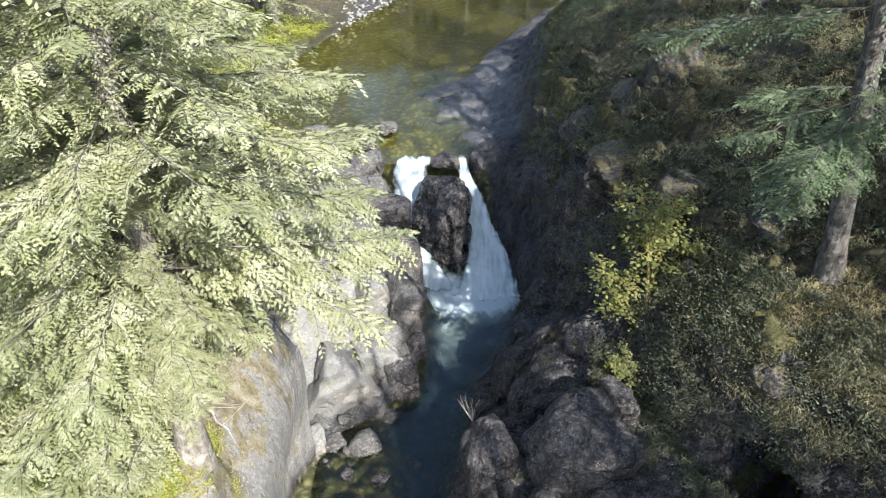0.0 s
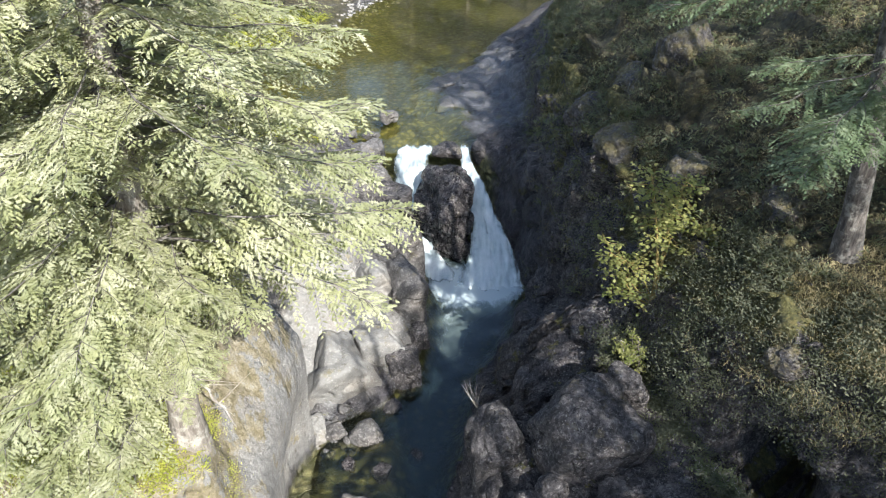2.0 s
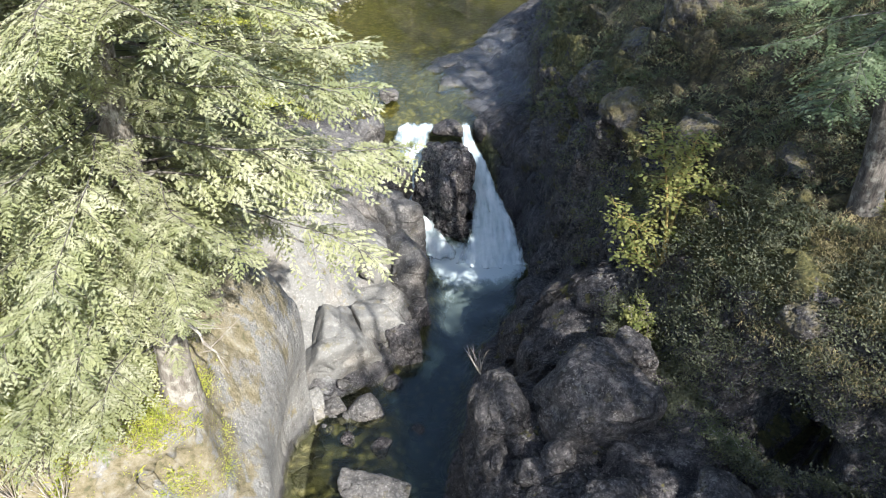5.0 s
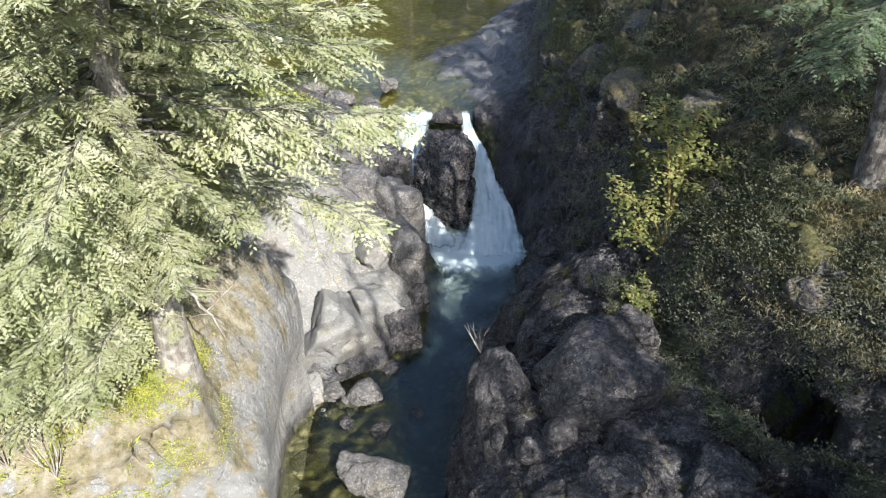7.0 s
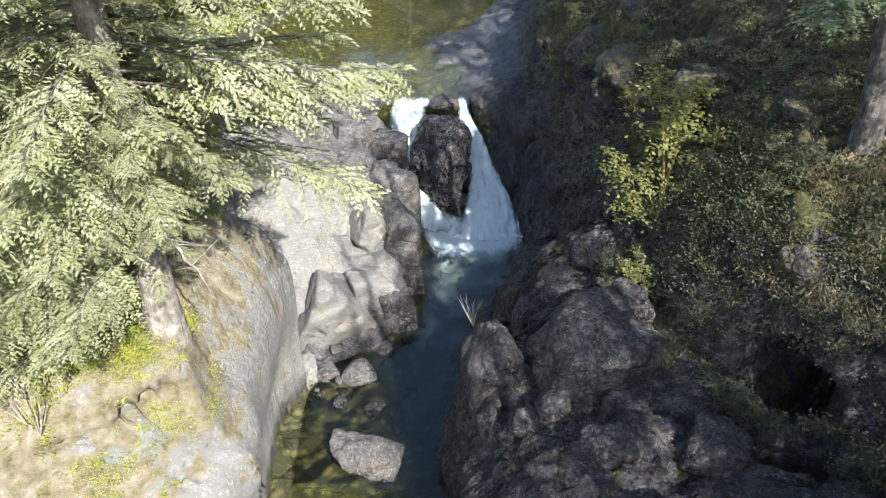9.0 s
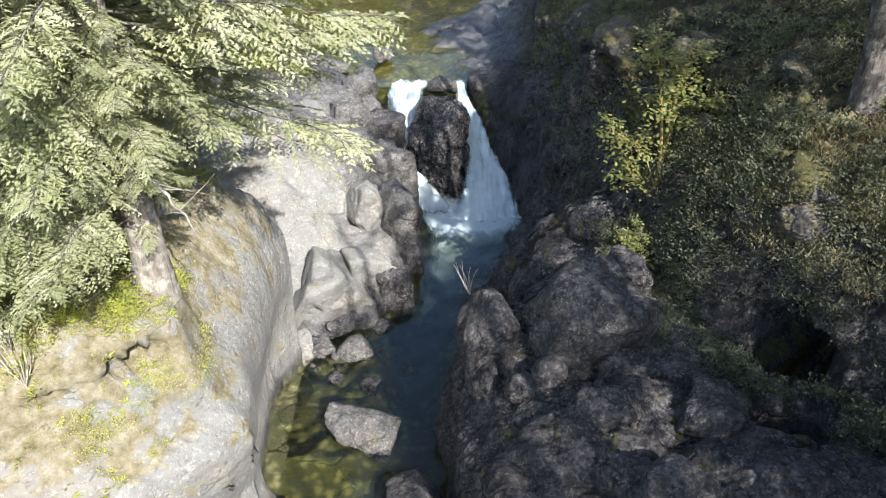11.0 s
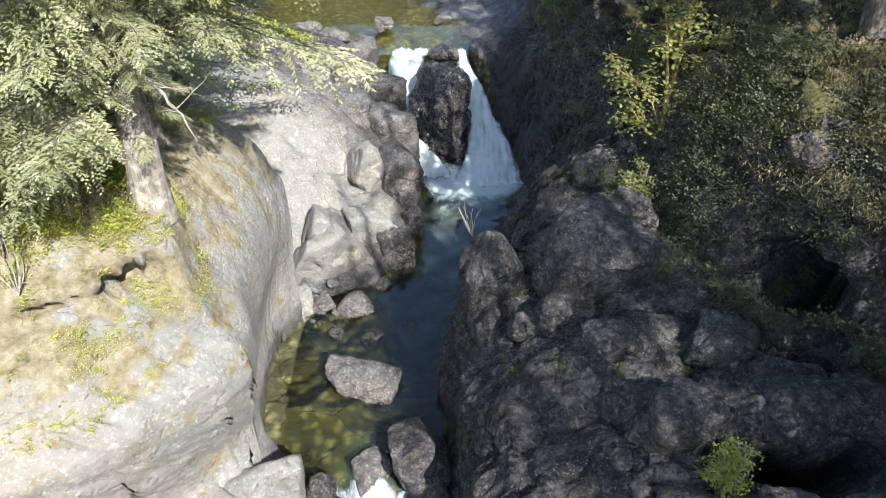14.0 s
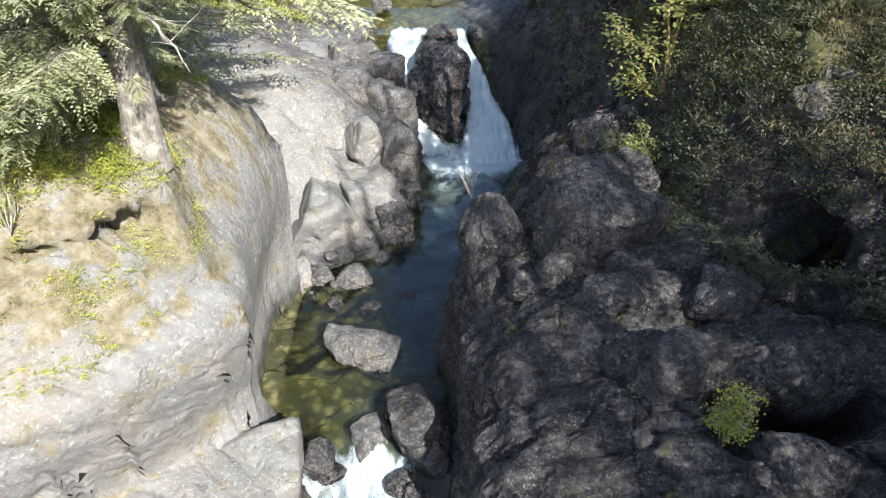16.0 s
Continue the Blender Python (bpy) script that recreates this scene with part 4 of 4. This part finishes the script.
# Unseen fir, added to shade the pool, the far shore and the right rocks.
fir("unseen tall slender fir added to shade pool, shore and rocks", on_land(10.6, 4.2), 29, 0.33, FAR_SHADE, 9.0, 3.6, 45, per_metre=4.0, avoid=sun_gap, bark=DARK_BARK)
# Unseen firs, added so that the river mirrors forest instead of sky.
for x, y, k in ((-12, 78, 51), (-4, 84, 52), (3, 90, 53), (11, 92, 54), (19, 88, 55), (27, 90, 56), (-20, 74, 57), (22, 70, 58), (17, 66, 59), (35, 92, 60), (7, 100, 61), (-8, 96, 62), (28, 76, 63), (-16, 88, 64), (15, 98, 65), (-1, 94, 66), (23, 98, 67), (31, 84, 68), (-26, 84, 69)):
    fir("unseen fir upstream, added to darken the river's reflection", on_land(x, y), 26, 0.33, FAR_SHADE, 1.0, 6.0, k, per_metre=3.0)


# ---- low plants ----
def ground_points(n, x0, x1, y0, y1, keep, seed):
    """Places on the ground where keep(x, y, z) holds."""
    r = np.random.default_rng(seed)
    x, y = r.uniform(x0, x1, n), r.uniform(y0, y1, n)
    z = land(x[None], y[None])[0]
    ok = keep(x, y, z)
    for c, size, depth in HOLLOWS[:4]:
        ok &= np.linalg.norm((np.stack([x, y, z], 1) - c) / (np.array(size) * 1.3 + 0.1), axis=1) > 1
    return np.stack([x, y, z], 1)[ok], r


def scatter(name, label, places, r, blades, length, wide, mat, lift, round_=0.0, droop=0.4, spread=0.12):
    """One mesh of many small plants: at each place a tuft of blades, more upright the higher lift is."""
    n = len(places)
    base = np.repeat(places, blades, 0)
    size = np.repeat(r.uniform(0.6, 1.3, n), blades)
    ang = r.uniform(0, 2 * np.pi, n * blades)
    up = r.uniform(lift * 0.4, lift, n * blades)
    way = unit(np.stack([np.cos(ang), np.sin(ang), up], 1))
    base = base + r.normal(0, spread, base.shape) * [1, 1, 0.4] + way * (round_ * size * r.uniform(0.2, 1, len(size)))[:, None]
    ln = length * size * r.uniform(0.5, 1.1, len(size))
    side = unit(np.cross(way, [0, 0, 1.0]) + r.normal(0, 0.3, way.shape))
    wd = wide * size
    mid = base + way * (ln * 0.55)[:, None]
    tip = base + way * ln[:, None] - np.array([0, 0, 1.0]) * (droop * ln)[:, None]
    v = np.stack([base, mid + side * (wd * 0.5)[:, None], tip, mid - side * (wd * 0.5)[:, None]], 1).reshape(-1, 3)
    bag = Bag()
    bag.add(v, np.arange(len(v)).reshape(-1, 4))
    return tagged(part(name, bag, mat), label, "plants", kind="stuff")


def right_bank(x, y, z):
    ds = distance_to(SLOPE_FOOT, x, y)
    return (ds > 0.2) & (vnoise(np.stack([x, y, z], 1), 0.6, 3) + 0.25 * ds > 0.15)


p, r = ground_points(30000, 4.5, 17, 8, 58, right_bank, 41)
scatter("grass", "tangled dry grass on the shaded bank", p[:4500], r, 13, 0.34, 0.016, DRY, 1.1, 0.0, 0.5)
scatter("ferns", "dark green ferns covering the shaded bank", p[4500:6200], r, 16, 0.36, 0.05, FERN, 0.9, 0.0, 0.4, 0.08)
scatter("undergrowth", "low leafy shrubs on the shaded bank", p[7600:9000], r, 44, 0.085, 0.05, FERN, 1.2, 0.30, 0.1, 0.14)


p, r = ground_points(2600, 5.2, 10, 11, 18.5, lambda x, y, z: (distance_to(SLOPE_FOOT, x, y) > -1.6) & (distance_to(SLOPE_FOOT, x, y) < 1.6), 46)
scatter("undergrowth", "shade-darkened green plants along the foot of the bank", p[:800], r, 36, 0.085, 0.045, SHADE_LEAF, 1.2, 0.26, 0.1, 0.13)
p, r = ground_points(2600, 8.2, 11.5, 10.4, 15.2, lambda x, y, z: (z > 8.4) & (vnoise(np.stack([x, y, z], 1), 0.9, 3) > -0.15), 47)
scatter("grass", "sunlit dry grass on the mossy ledges", p[:700], r, 14, 0.26, 0.014, DRY, 0.9, 0.0, 0.6)


p, r = ground_points(5200, 5.4, 12.5, 9.4, 17.5, lambda x, y, z: (distance_to(SLOPE_FOOT, x, y) > -1.2) & (z < 11.5) & (vnoise(np.stack([x, y, z], 1), 0.8, 3) > -0.35), 48)
scatter("undergrowth", "dense undergrowth round the cave mouth, darkened to deepen the shade", p[:1900], r, 34, 0.09, 0.05, SHADE_LEAF, 1.1, 0.26, 0.2, 0.14)
p, r = ground_points(9000, 4.4, 14, 16, 48, lambda x, y, z: (distance_to(SLOPE_FOOT, x, y) > 0.1) & (vnoise(np.stack([x, y, z], 1) + 31, 0.5, 3) > -0.1), 49)
scatter("undergrowth", "dense shade-darkened undergrowth on the steep bank", p[:1500], r, 46, 0.10, 0.055, SHADE_LEAF, 1.1, 0.36, 0.2, 0.2)


def left_bank(x, y, z):
    dp = -distance_to(LEDGE, x, y)
    return (dp > 1.2) & (vnoise(np.stack([x, y, z], 1), 0.7, 3) + 0.3 * dp > 0.5) & (y > 9.4)


p, r = ground_points(3600, -10.5, -4.2, 9.2, 13.2, left_bank, 45)
scatter("undergrowth", "bright green low shrubs round the fir's foot", p[:1100], r, 48, 0.055, 0.034, BRIGHT, 1.2, 0.24, 0.1, 0.16)
p, r = ground_points(3000, -9.5, -4.6, 8.2, 12.0, lambda x, y, z: (-distance_to(LEDGE, x, y) > 0.75) & (vnoise(np.stack([x, y, z], 1), 0.8, 3) + 0.25 * step(9.0, 10.0, y) > 0.0), 50)
scatter("undergrowth", "yellow-green leafy ground cover along the ledge", p[:520], r, 40, 0.05, 0.03, BRIGHT, 1.0, 0.16, 0.15, 0.16)
p, r = ground_points(5000, -16, -4, 8, 20, left_bank, 42)
scatter("undergrowth", "bright green low shrubs under the firs on the ledge", p[:1300], r, 40, 0.075, 0.045, BRIGHT, 1.2, 0.28, 0.1, 0.18)
scatter("grass", "pale dry grass on the sunlit ledge", p[1700:2300], r, 14, 0.3, 0.018, DRY, 1.0)
p, r = ground_points(2600, -22, -6, 37, 64, lambda x, y, z: (-distance_to(LEFT_SHORE, x, y) > 1.8) & (z > 4), 43)
scatter("undergrowth", "sunlit shrubs along the river bank", p[:1500], r, 30, 0.16, 0.10, BRIGHT, 1.2, 0.4, 0.1, 0.2)
p, r = ground_points(900, -8.6, -5.6, 6.5, 11, lambda x, y, z: (z > 6) & (-distance_to(LEDGE, x, y) > 0.25), 44)
scatter("undergrowth", "sparse grey-green plants on the rock face", p[:220], r, 12, 0.16, 0.03, BRIGHT, 0.9, 0.05, 0.2, 0.06)


# ---- single plants ----
def leafy(name, label, base, stems, leaf, mat, seed, wood=TWIG, category="shrub"):
    """A shrub or small tree: each stem is (end, thickness, leaves, spread); leaves hang in flat sprays round its upper part."""
    r = np.random.default_rng(seed)
    plant = tagged(new(name), label, category)
    plant.matrix_world = pose(*base)
    for end, thick, count, spread in stems:
        end = np.array(end, float)
        t = np.linspace(0, 1, 9)
        bend = r.normal(0, 0.08, 3) * np.linalg.norm(end)
        path = t[:, None] * end + (np.sin(t * np.pi))[:, None] * bend
        bag = Bag()
        bag.add(*tube(path, thick * (1 - 0.8 * t), 6))
        leaves = Bag()
        for _ in range(max(3, count // 14)):
            u = r.uniform(0.55, 1.0)
            p0 = np.array([np.interp(u, t, path[:, c]) for c in range(3)])
            out = unit(r.normal(0, 1, 3) * [1, 1, 0.45]) * spread * r.uniform(0.3, 1.0)
            tw = p0 + np.linspace(0, 1, 4)[:, None] * out
            bag.add(*tube(tw, [0.012, 0.009, 0.006, 0.003], 3))
            n = 14
            b = p0 + out * r.uniform(0.35, 1.1, n)[:, None] + r.normal(0, 0.14 * spread + 0.03, (n, 3)) * [1, 1, 0.35]
            w = unit(r.normal(0, 1, (n, 3)) * [1, 1, 0.3] + [0, 0, -0.3])
            s = unit(np.cross(w, unit(r.normal(0, 0.28, (n, 3)) + [0, 0, 1])))
            leaves.add(*kites(b, w, s, leaf * r.uniform(0.6, 1.2, n), leaf * 0.75 * r.uniform(0.7, 1.2, n)))
        part("stem", bag, wood, plant, "", True)
        part("leaves", leaves, mat, plant)
    return plant


leafy("maple_tree", "small yellow-green maple growing from the shaded cliff", (6.95, 18.3, 7.7),
      [((0.2, 0.1, 2.6), 0.11, 40, 0.5), ((-0.9, -0.2, 5.0), 0.07, 620, 0.95), ((0.3, 0.1, 4.8), 0.06, 620, 1.0), ((1.3, -0.2, 3.3), 0.05, 480, 0.8), ((1.0, 0.0, 2.3), 0.045, 260, 0.6),
       ((-1.6, -0.3, 2.2), 0.035, 340, 0.8), ((-1.2, 0.1, 1.2), 0.035, 380, 0.8), ((0.5, -0.3, 0.9), 0.03, 240, 0.6), ((-2.1, -0.2, 3.0), 0.025, 60, 0.5)],
      0.155, MAPLE, 51, WARM_BARK, "tree")
leafy("shrub", "bright yellow-green shrub in a cleft of the rock", (5.7, 7.3, 4.6), [((0.1 + 0.3 * math.cos(k), 0.3 * math.sin(k), 1.5 - 0.12 * k), 0.015, 230, 0.36) for k in range(6)], 0.065, BRIGHT, 52)
leafy("shrub", "yellow-green shrub below the maple", (6.0, 16.9, 6.0), [((0.3 * math.cos(k * 1.3), 0.3 * math.sin(k), 1.4 - 0.15 * k), 0.015, 120, 0.4) for k in range(6)], 0.10, MAPLE, 53)
leafy("shrub", "olive shrub beside the cave", (7.6, 12.7, 5.4), [((0.5 * math.cos(k * 1.3), 0.4 * math.sin(k), 0.7), 0.012, 100, 0.35) for k in range(6)], 0.09, FERN, 54)


def dead_shrub(base, seed):
    rr = np.random.default_rng(seed)
    plant = tagged(new("dead_shrub"), "bare pale twigs rising from the rock's edge", "shrub")
    plant.matrix_world = pose(*base)
    for k in range(8):
        end = np.array([rr.uniform(-0.55, 0.25), rr.uniform(-0.3, 0.3), rr.uniform(0.6, 1.4)])
        t = np.linspace(0, 1, 6)
        bag = Bag()
        bag.add(*tube(t[:, None] * end + np.sin(t * 3.1)[:, None] * rr.normal(0, 0.05, 3), 0.014 * (1 - t) + 0.004, 4))
        part("twig", bag, TWIG, plant, "", True)
    return plant


dead_shrub((0.95, 15.3, 5.9), 61)

# ---- more rock on the right-hand shelf ----
SHELF = [  # place, half sizes, turn, seed
    ((1.55, 14.9, 4.9), (0.85, 1.1, 1.5), (0, 6, 12), 70), ((3.1, 12.9, 5.05), (0.62, 0.52, 0.5), (0, 0, 30), 71), ((2.3, 12.6, 4.75), (0.45, 0.4, 0.42), (0, 10, 0), 72),
    ((5.15, 8.5, 5.75), (0.8, 0.75, 0.8), (0, 0, 10), 73), ((4.3, 11.1, 5.6), (0.9, 0.65, 0.5), (8, 6, 15), 85), ((1.4, 13.7, 3.9), (0.5, 0.6, 0.7), (0, 10, 0), 86),
    ((6.8, 10.8, 5.8), (0.9, 0.75, 0.6), (0, 0, 50), 88), ((8.1, 9.0, 5.3), (1.2, 0.9, 0.8), (0, 0, 20), 75), ((7.0, 6.5, 4.8), (0.9, 0.6, 0.7), (0, 0, -15), 76),
    ((4.0, 25.2, 1.2), (0.9, 0.8, 1.0), (0, 10, 20), 77), ((3.0, 22.0, 1.0), (0.9, 0.8, 0.9), (0, 0, 50), 78), ((4.4, 19.6, 3.6), (1.0, 0.9, 1.3), (0, 12, 0), 79),
    ((3.2, 18.4, 3.3), (0.8, 0.8, 1.0), (0, 0, 70), 80), ((5.7, 15.7, 6.3), (0.6, 0.6, 0.9), (0, 0, 0), 81),
    ((1.9, 20.6, 0.6), (0.7, 0.7, 0.7), (0, 0, 25), 83), ((0.9, 9.9, -0.2), (0.5, 0.5, 0.6), (0, 0, 0), 84),
]
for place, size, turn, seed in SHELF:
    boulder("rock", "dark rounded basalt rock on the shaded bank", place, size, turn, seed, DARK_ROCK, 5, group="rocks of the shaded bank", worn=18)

for place, size, turn, seed in (((9.2, 26.0, 13.7), (1.3, 1.0, 1.3), (0, 0, 30), 301), ((7.1, 24.2, 10.8), (1.4, 1.1, 0.9), (0, 8, 20), 302), ((8.0, 27.4, 12.0), (1.1, 1.0, 0.8), (0, 0, 60), 303),
                                ((9.3, 13.6, 9.6), (0.7, 0.6, 0.55), (0, 0, 20), 304), ((10.2, 17.6, 11.9), (1.0, 0.8, 0.5), (0, 0, 0), 305), ((8.4, 21.0, 11.3), (1.1, 0.9, 0.7), (0, 10, 40), 306), ((6.6, 29.6, 10.0), (1.0, 1.0, 0.8), (0, 0, 10), 307)):
    boulder("rock", "moss-covered outcrop on the steep shaded bank", place, size, turn, seed, MOSS_ROCK, 5, 0.2, 0.7, group="mossy outcrops of the bank", worn=22)

LIP = [((-8.2, 40.9, 4.7), (0.9, 0.6, 0.5), (0, 0, 10), 90), ((-6.4, 39.3, 4.7), (1.0, 0.6, 0.5), (0, 0, -20), 91), ((-4.6, 36.9, 4.2), (1.1, 1.1, 1.0), (0, 0, 15), 92), ((-3.9, 35.3, 3.0), (0.8, 0.8, 1.3), (0, 0, 40), 93),
       ((-4.6, 39.0, 4.6), (0.6, 0.3, 0.25), (0, 0, 0), 94), ((2.2, 38.0, 4.0), (0.7, 1.0, 0.8), (0, 0, 0), 95), ((0.1, 37.7, 4.2), (0.9, 0.8, 0.5), (0, 0, 0), 96)]
for place, size, turn, seed in LIP:
    boulder("rock", "grey rock at the lip of the falls", place, size, turn, seed, MID_ROCK if place[0] < -3 else DARK_ROCK, 4, group="rocks at the lip of the falls")

# broken damp slabs beside the river above the falls
rr = np.random.default_rng(140)
for k in range(7):
    y = rr.uniform(42, 52)
    x = np.interp(y, [38, 42, 46.5, 49, 52], [2.9, 1.6, 0.4, 0.6, 2.2]) + rr.uniform(-1.3, 1.9)
    s = rr.uniform(0.3, 0.7)
    boulder("rock", "damp blue-grey slab beside the shallow river", (x, y, max(height(x, y), water_level(y)) - 0.16), (s * 1.5, s * rr.uniform(0.9, 1.6), s * 0.3), (rr.uniform(-8, 8), rr.uniform(-8, 8), rr.uniform(0, 180)), 150 + k, SLAB_ROCK, 3,
            group="slabs beside the upper river", worn=60)

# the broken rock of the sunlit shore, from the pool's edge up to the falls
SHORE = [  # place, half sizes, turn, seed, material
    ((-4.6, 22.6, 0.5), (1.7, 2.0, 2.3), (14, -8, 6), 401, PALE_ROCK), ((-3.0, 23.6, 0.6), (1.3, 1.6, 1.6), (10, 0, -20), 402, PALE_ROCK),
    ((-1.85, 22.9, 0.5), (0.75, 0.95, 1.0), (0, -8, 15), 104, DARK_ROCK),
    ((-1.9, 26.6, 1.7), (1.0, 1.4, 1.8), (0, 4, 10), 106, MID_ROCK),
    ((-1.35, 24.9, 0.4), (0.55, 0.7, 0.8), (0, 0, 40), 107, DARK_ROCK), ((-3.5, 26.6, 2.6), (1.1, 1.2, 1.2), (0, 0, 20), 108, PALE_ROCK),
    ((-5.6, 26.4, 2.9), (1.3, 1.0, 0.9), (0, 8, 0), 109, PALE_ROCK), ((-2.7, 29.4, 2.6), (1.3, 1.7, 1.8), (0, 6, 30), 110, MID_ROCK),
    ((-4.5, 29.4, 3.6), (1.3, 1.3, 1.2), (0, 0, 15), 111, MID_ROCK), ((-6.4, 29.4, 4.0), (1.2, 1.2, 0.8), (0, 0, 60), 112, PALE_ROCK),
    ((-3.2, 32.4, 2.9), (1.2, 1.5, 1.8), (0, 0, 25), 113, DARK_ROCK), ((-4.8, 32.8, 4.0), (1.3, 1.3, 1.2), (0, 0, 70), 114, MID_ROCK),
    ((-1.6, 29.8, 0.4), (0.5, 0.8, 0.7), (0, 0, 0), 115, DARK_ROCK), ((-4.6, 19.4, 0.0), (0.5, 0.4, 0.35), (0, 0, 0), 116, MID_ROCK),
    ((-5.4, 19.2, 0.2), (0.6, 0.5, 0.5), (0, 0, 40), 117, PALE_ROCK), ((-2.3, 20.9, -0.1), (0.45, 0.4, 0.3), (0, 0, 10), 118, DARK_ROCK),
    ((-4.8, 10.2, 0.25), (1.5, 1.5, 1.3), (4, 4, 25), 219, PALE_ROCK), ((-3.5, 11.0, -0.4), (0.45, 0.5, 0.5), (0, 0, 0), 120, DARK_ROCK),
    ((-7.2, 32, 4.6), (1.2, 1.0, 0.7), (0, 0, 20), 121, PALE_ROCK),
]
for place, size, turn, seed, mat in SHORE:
    # The dark tone stands for shade on the shore's right as well as wetness.
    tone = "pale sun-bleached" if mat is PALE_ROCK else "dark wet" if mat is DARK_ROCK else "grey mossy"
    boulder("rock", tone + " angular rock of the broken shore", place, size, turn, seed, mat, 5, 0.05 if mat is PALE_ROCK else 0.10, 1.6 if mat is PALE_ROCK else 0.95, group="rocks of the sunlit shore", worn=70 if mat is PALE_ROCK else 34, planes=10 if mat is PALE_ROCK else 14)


for k, (x, y, z, s) in enumerate(((-3.15, 10.9, -0.75, 0.42), (-1.15, 10.6, -0.85, 0.45), (-0.6, 10.0, -1.0, 0.5), (-1.55, 12.7, -0.2, 0.3), (-0.9, 9.3, -1.2, 0.4), (-1.9, 14.4, -0.15, 0.35), (-2.6, 17.6, -0.12, 0.4), (-3.9, 17.9, -0.1, 0.35), (-1.2, 18.3, -0.22, 0.4))):
    boulder("rock", "dark wet stone breaking the water's surface", (x, y, z), (s, s * 0.9, s * 0.75), (0, 0, 40 * k), 190 + k, WET_ROCK, 4, group="stones in the pool", worn=20)


rr = np.random.default_rng(77)
for k in range(14):
    x, y, s = rr.uniform(-4.9, -3.6), rr.uniform(18.4, 20.5), rr.uniform(0.14, 0.34)
    boulder("rock", "small brown stone of the rubble at the pool's edge", (x, y, max(height(x, y), -0.25) + 0.3 * s), (s, s * 0.8, s * 0.6), (rr.uniform(-15, 15), rr.uniform(-15, 15), rr.uniform(0, 180)), 230 + k, MID_ROCK, 3, group="rubble at the pool's edge", worn=24)


# ---- gravel bar and riffle stones upstream ----
def gravel(name, label, n, x0, x1, y0, y1, seed, keep, mats):
    r = np.random.default_rng(seed)
    bm = bmesh.new()
    bmesh.ops.create_icosphere(bm, subdivisions=2, radius=1.0)
    v0 = np.array([v.co for v in bm.verts])
    f0 = np.array([[v.index for v in f.verts] for f in bm.faces])
    bm.free()
    x, y = r.uniform(x0, x1, n), r.uniform(y0, y1, n)
    z = land(x[None], y[None])[0]
    ok = keep(x, y, z)
    bag = Bag()
    for px, py, pz in zip(x[ok], y[ok], z[ok]):
        size = r.uniform(0.06, 0.26) * np.array([1, r.uniform(0.6, 1), r.uniform(0.4, 0.7)])
        a = r.uniform(0, 6.28)
        v = v0 * (1 + 0.16 * r.normal(0, 1, (len(v0), 1))) * size
        v = np.stack([v[:, 0] * math.cos(a) - v[:, 1] * math.sin(a), v[:, 0] * math.sin(a) + v[:, 1] * math.cos(a), v[:, 2]], 1)
        bag.add(v + [px, py, pz + 0.3 * size[2]], f0)
    return tagged(part(name, bag, mats, None, "", True), label, "stones", kind="stuff")


gravel("gravel", "pale gravel and cobbles on the river's far bar", 700, -10, 2, 60, 78, 71, lambda x, y, z: z > water_level(y) - 0.35, PALE_ROCK)


def bare_limb(label, points, thick, seed):
    """A dead limb with a few side twigs."""
    r = np.random.default_rng(seed)
    limb = tagged(new("dead_branch"), label, "branch")
    pts = np.array(points, float)
    t = np.linspace(0, 1, 12)
    path = np.stack([np.interp(t, np.linspace(0, 1, len(pts)), pts[:, c]) for c in range(3)], 1) + 0.04 * r.normal(0, 1, (12, 3))
    limb.matrix_world = pose(*path[0])
    path = path - path[0]
    bag = Bag()
    bag.add(*tube(path, thick * (1 - 0.8 * t), 7))
    part("limb", bag, BARK, limb, "", True)
    for k in range(9):
        u = r.uniform(0.25, 1.0)
        p0 = np.array([np.interp(u, t, path[:, c]) for c in range(3)])
        end = p0 + r.normal(0, 1, 3) * [0.5, 0.4, 0.25] + [0.25, 0, -0.1]
        tt = np.linspace(0, 1, 5)[:, None]
        twig = Bag()
        twig.add(*tube(p0 + (end - p0) * tt + 0.03 * r.normal(0, 1, (5, 3)) * tt, [0.014, 0.011, 0.008, 0.006, 0.003], 4))
        part("twig", twig, BARK, limb, "", True)
    return limb


bare_limb("bare grey dead branch reaching over the ledge", [(-6.9, 14.6, 12.4), (-5.4, 14.5, 12.0), (-4.2, 14.5, 11.4), (-3.0, 14.4, 11.2)], 0.06, 81)
bare_limb("pale dead branch among the fir boughs", [(-6.0, 12.0, 17.6), (-4.6, 11.4, 17.5), (-3.6, 11.0, 17.9)], 0.05, 82)
bare_limb("bare pale branch hanging from the fir", [(-5.6, 10.2, 13.0), (-4.6, 9.6, 12.3), (-4.2, 9.4, 11.7)], 0.045, 83)
for x, y, z, k in ((-7.9, 8.7, 9.6, 91), (-8.3, 8.2, 8.9, 92), (-7.6, 8.3, 8.3, 93), (-8.6, 8.6, 10.0, 94)):
    tagged(dead_shrub((x, y, height(x, y) - 0.05), k), "tangle of bare grey twigs on the sunlit rock", "shrub")
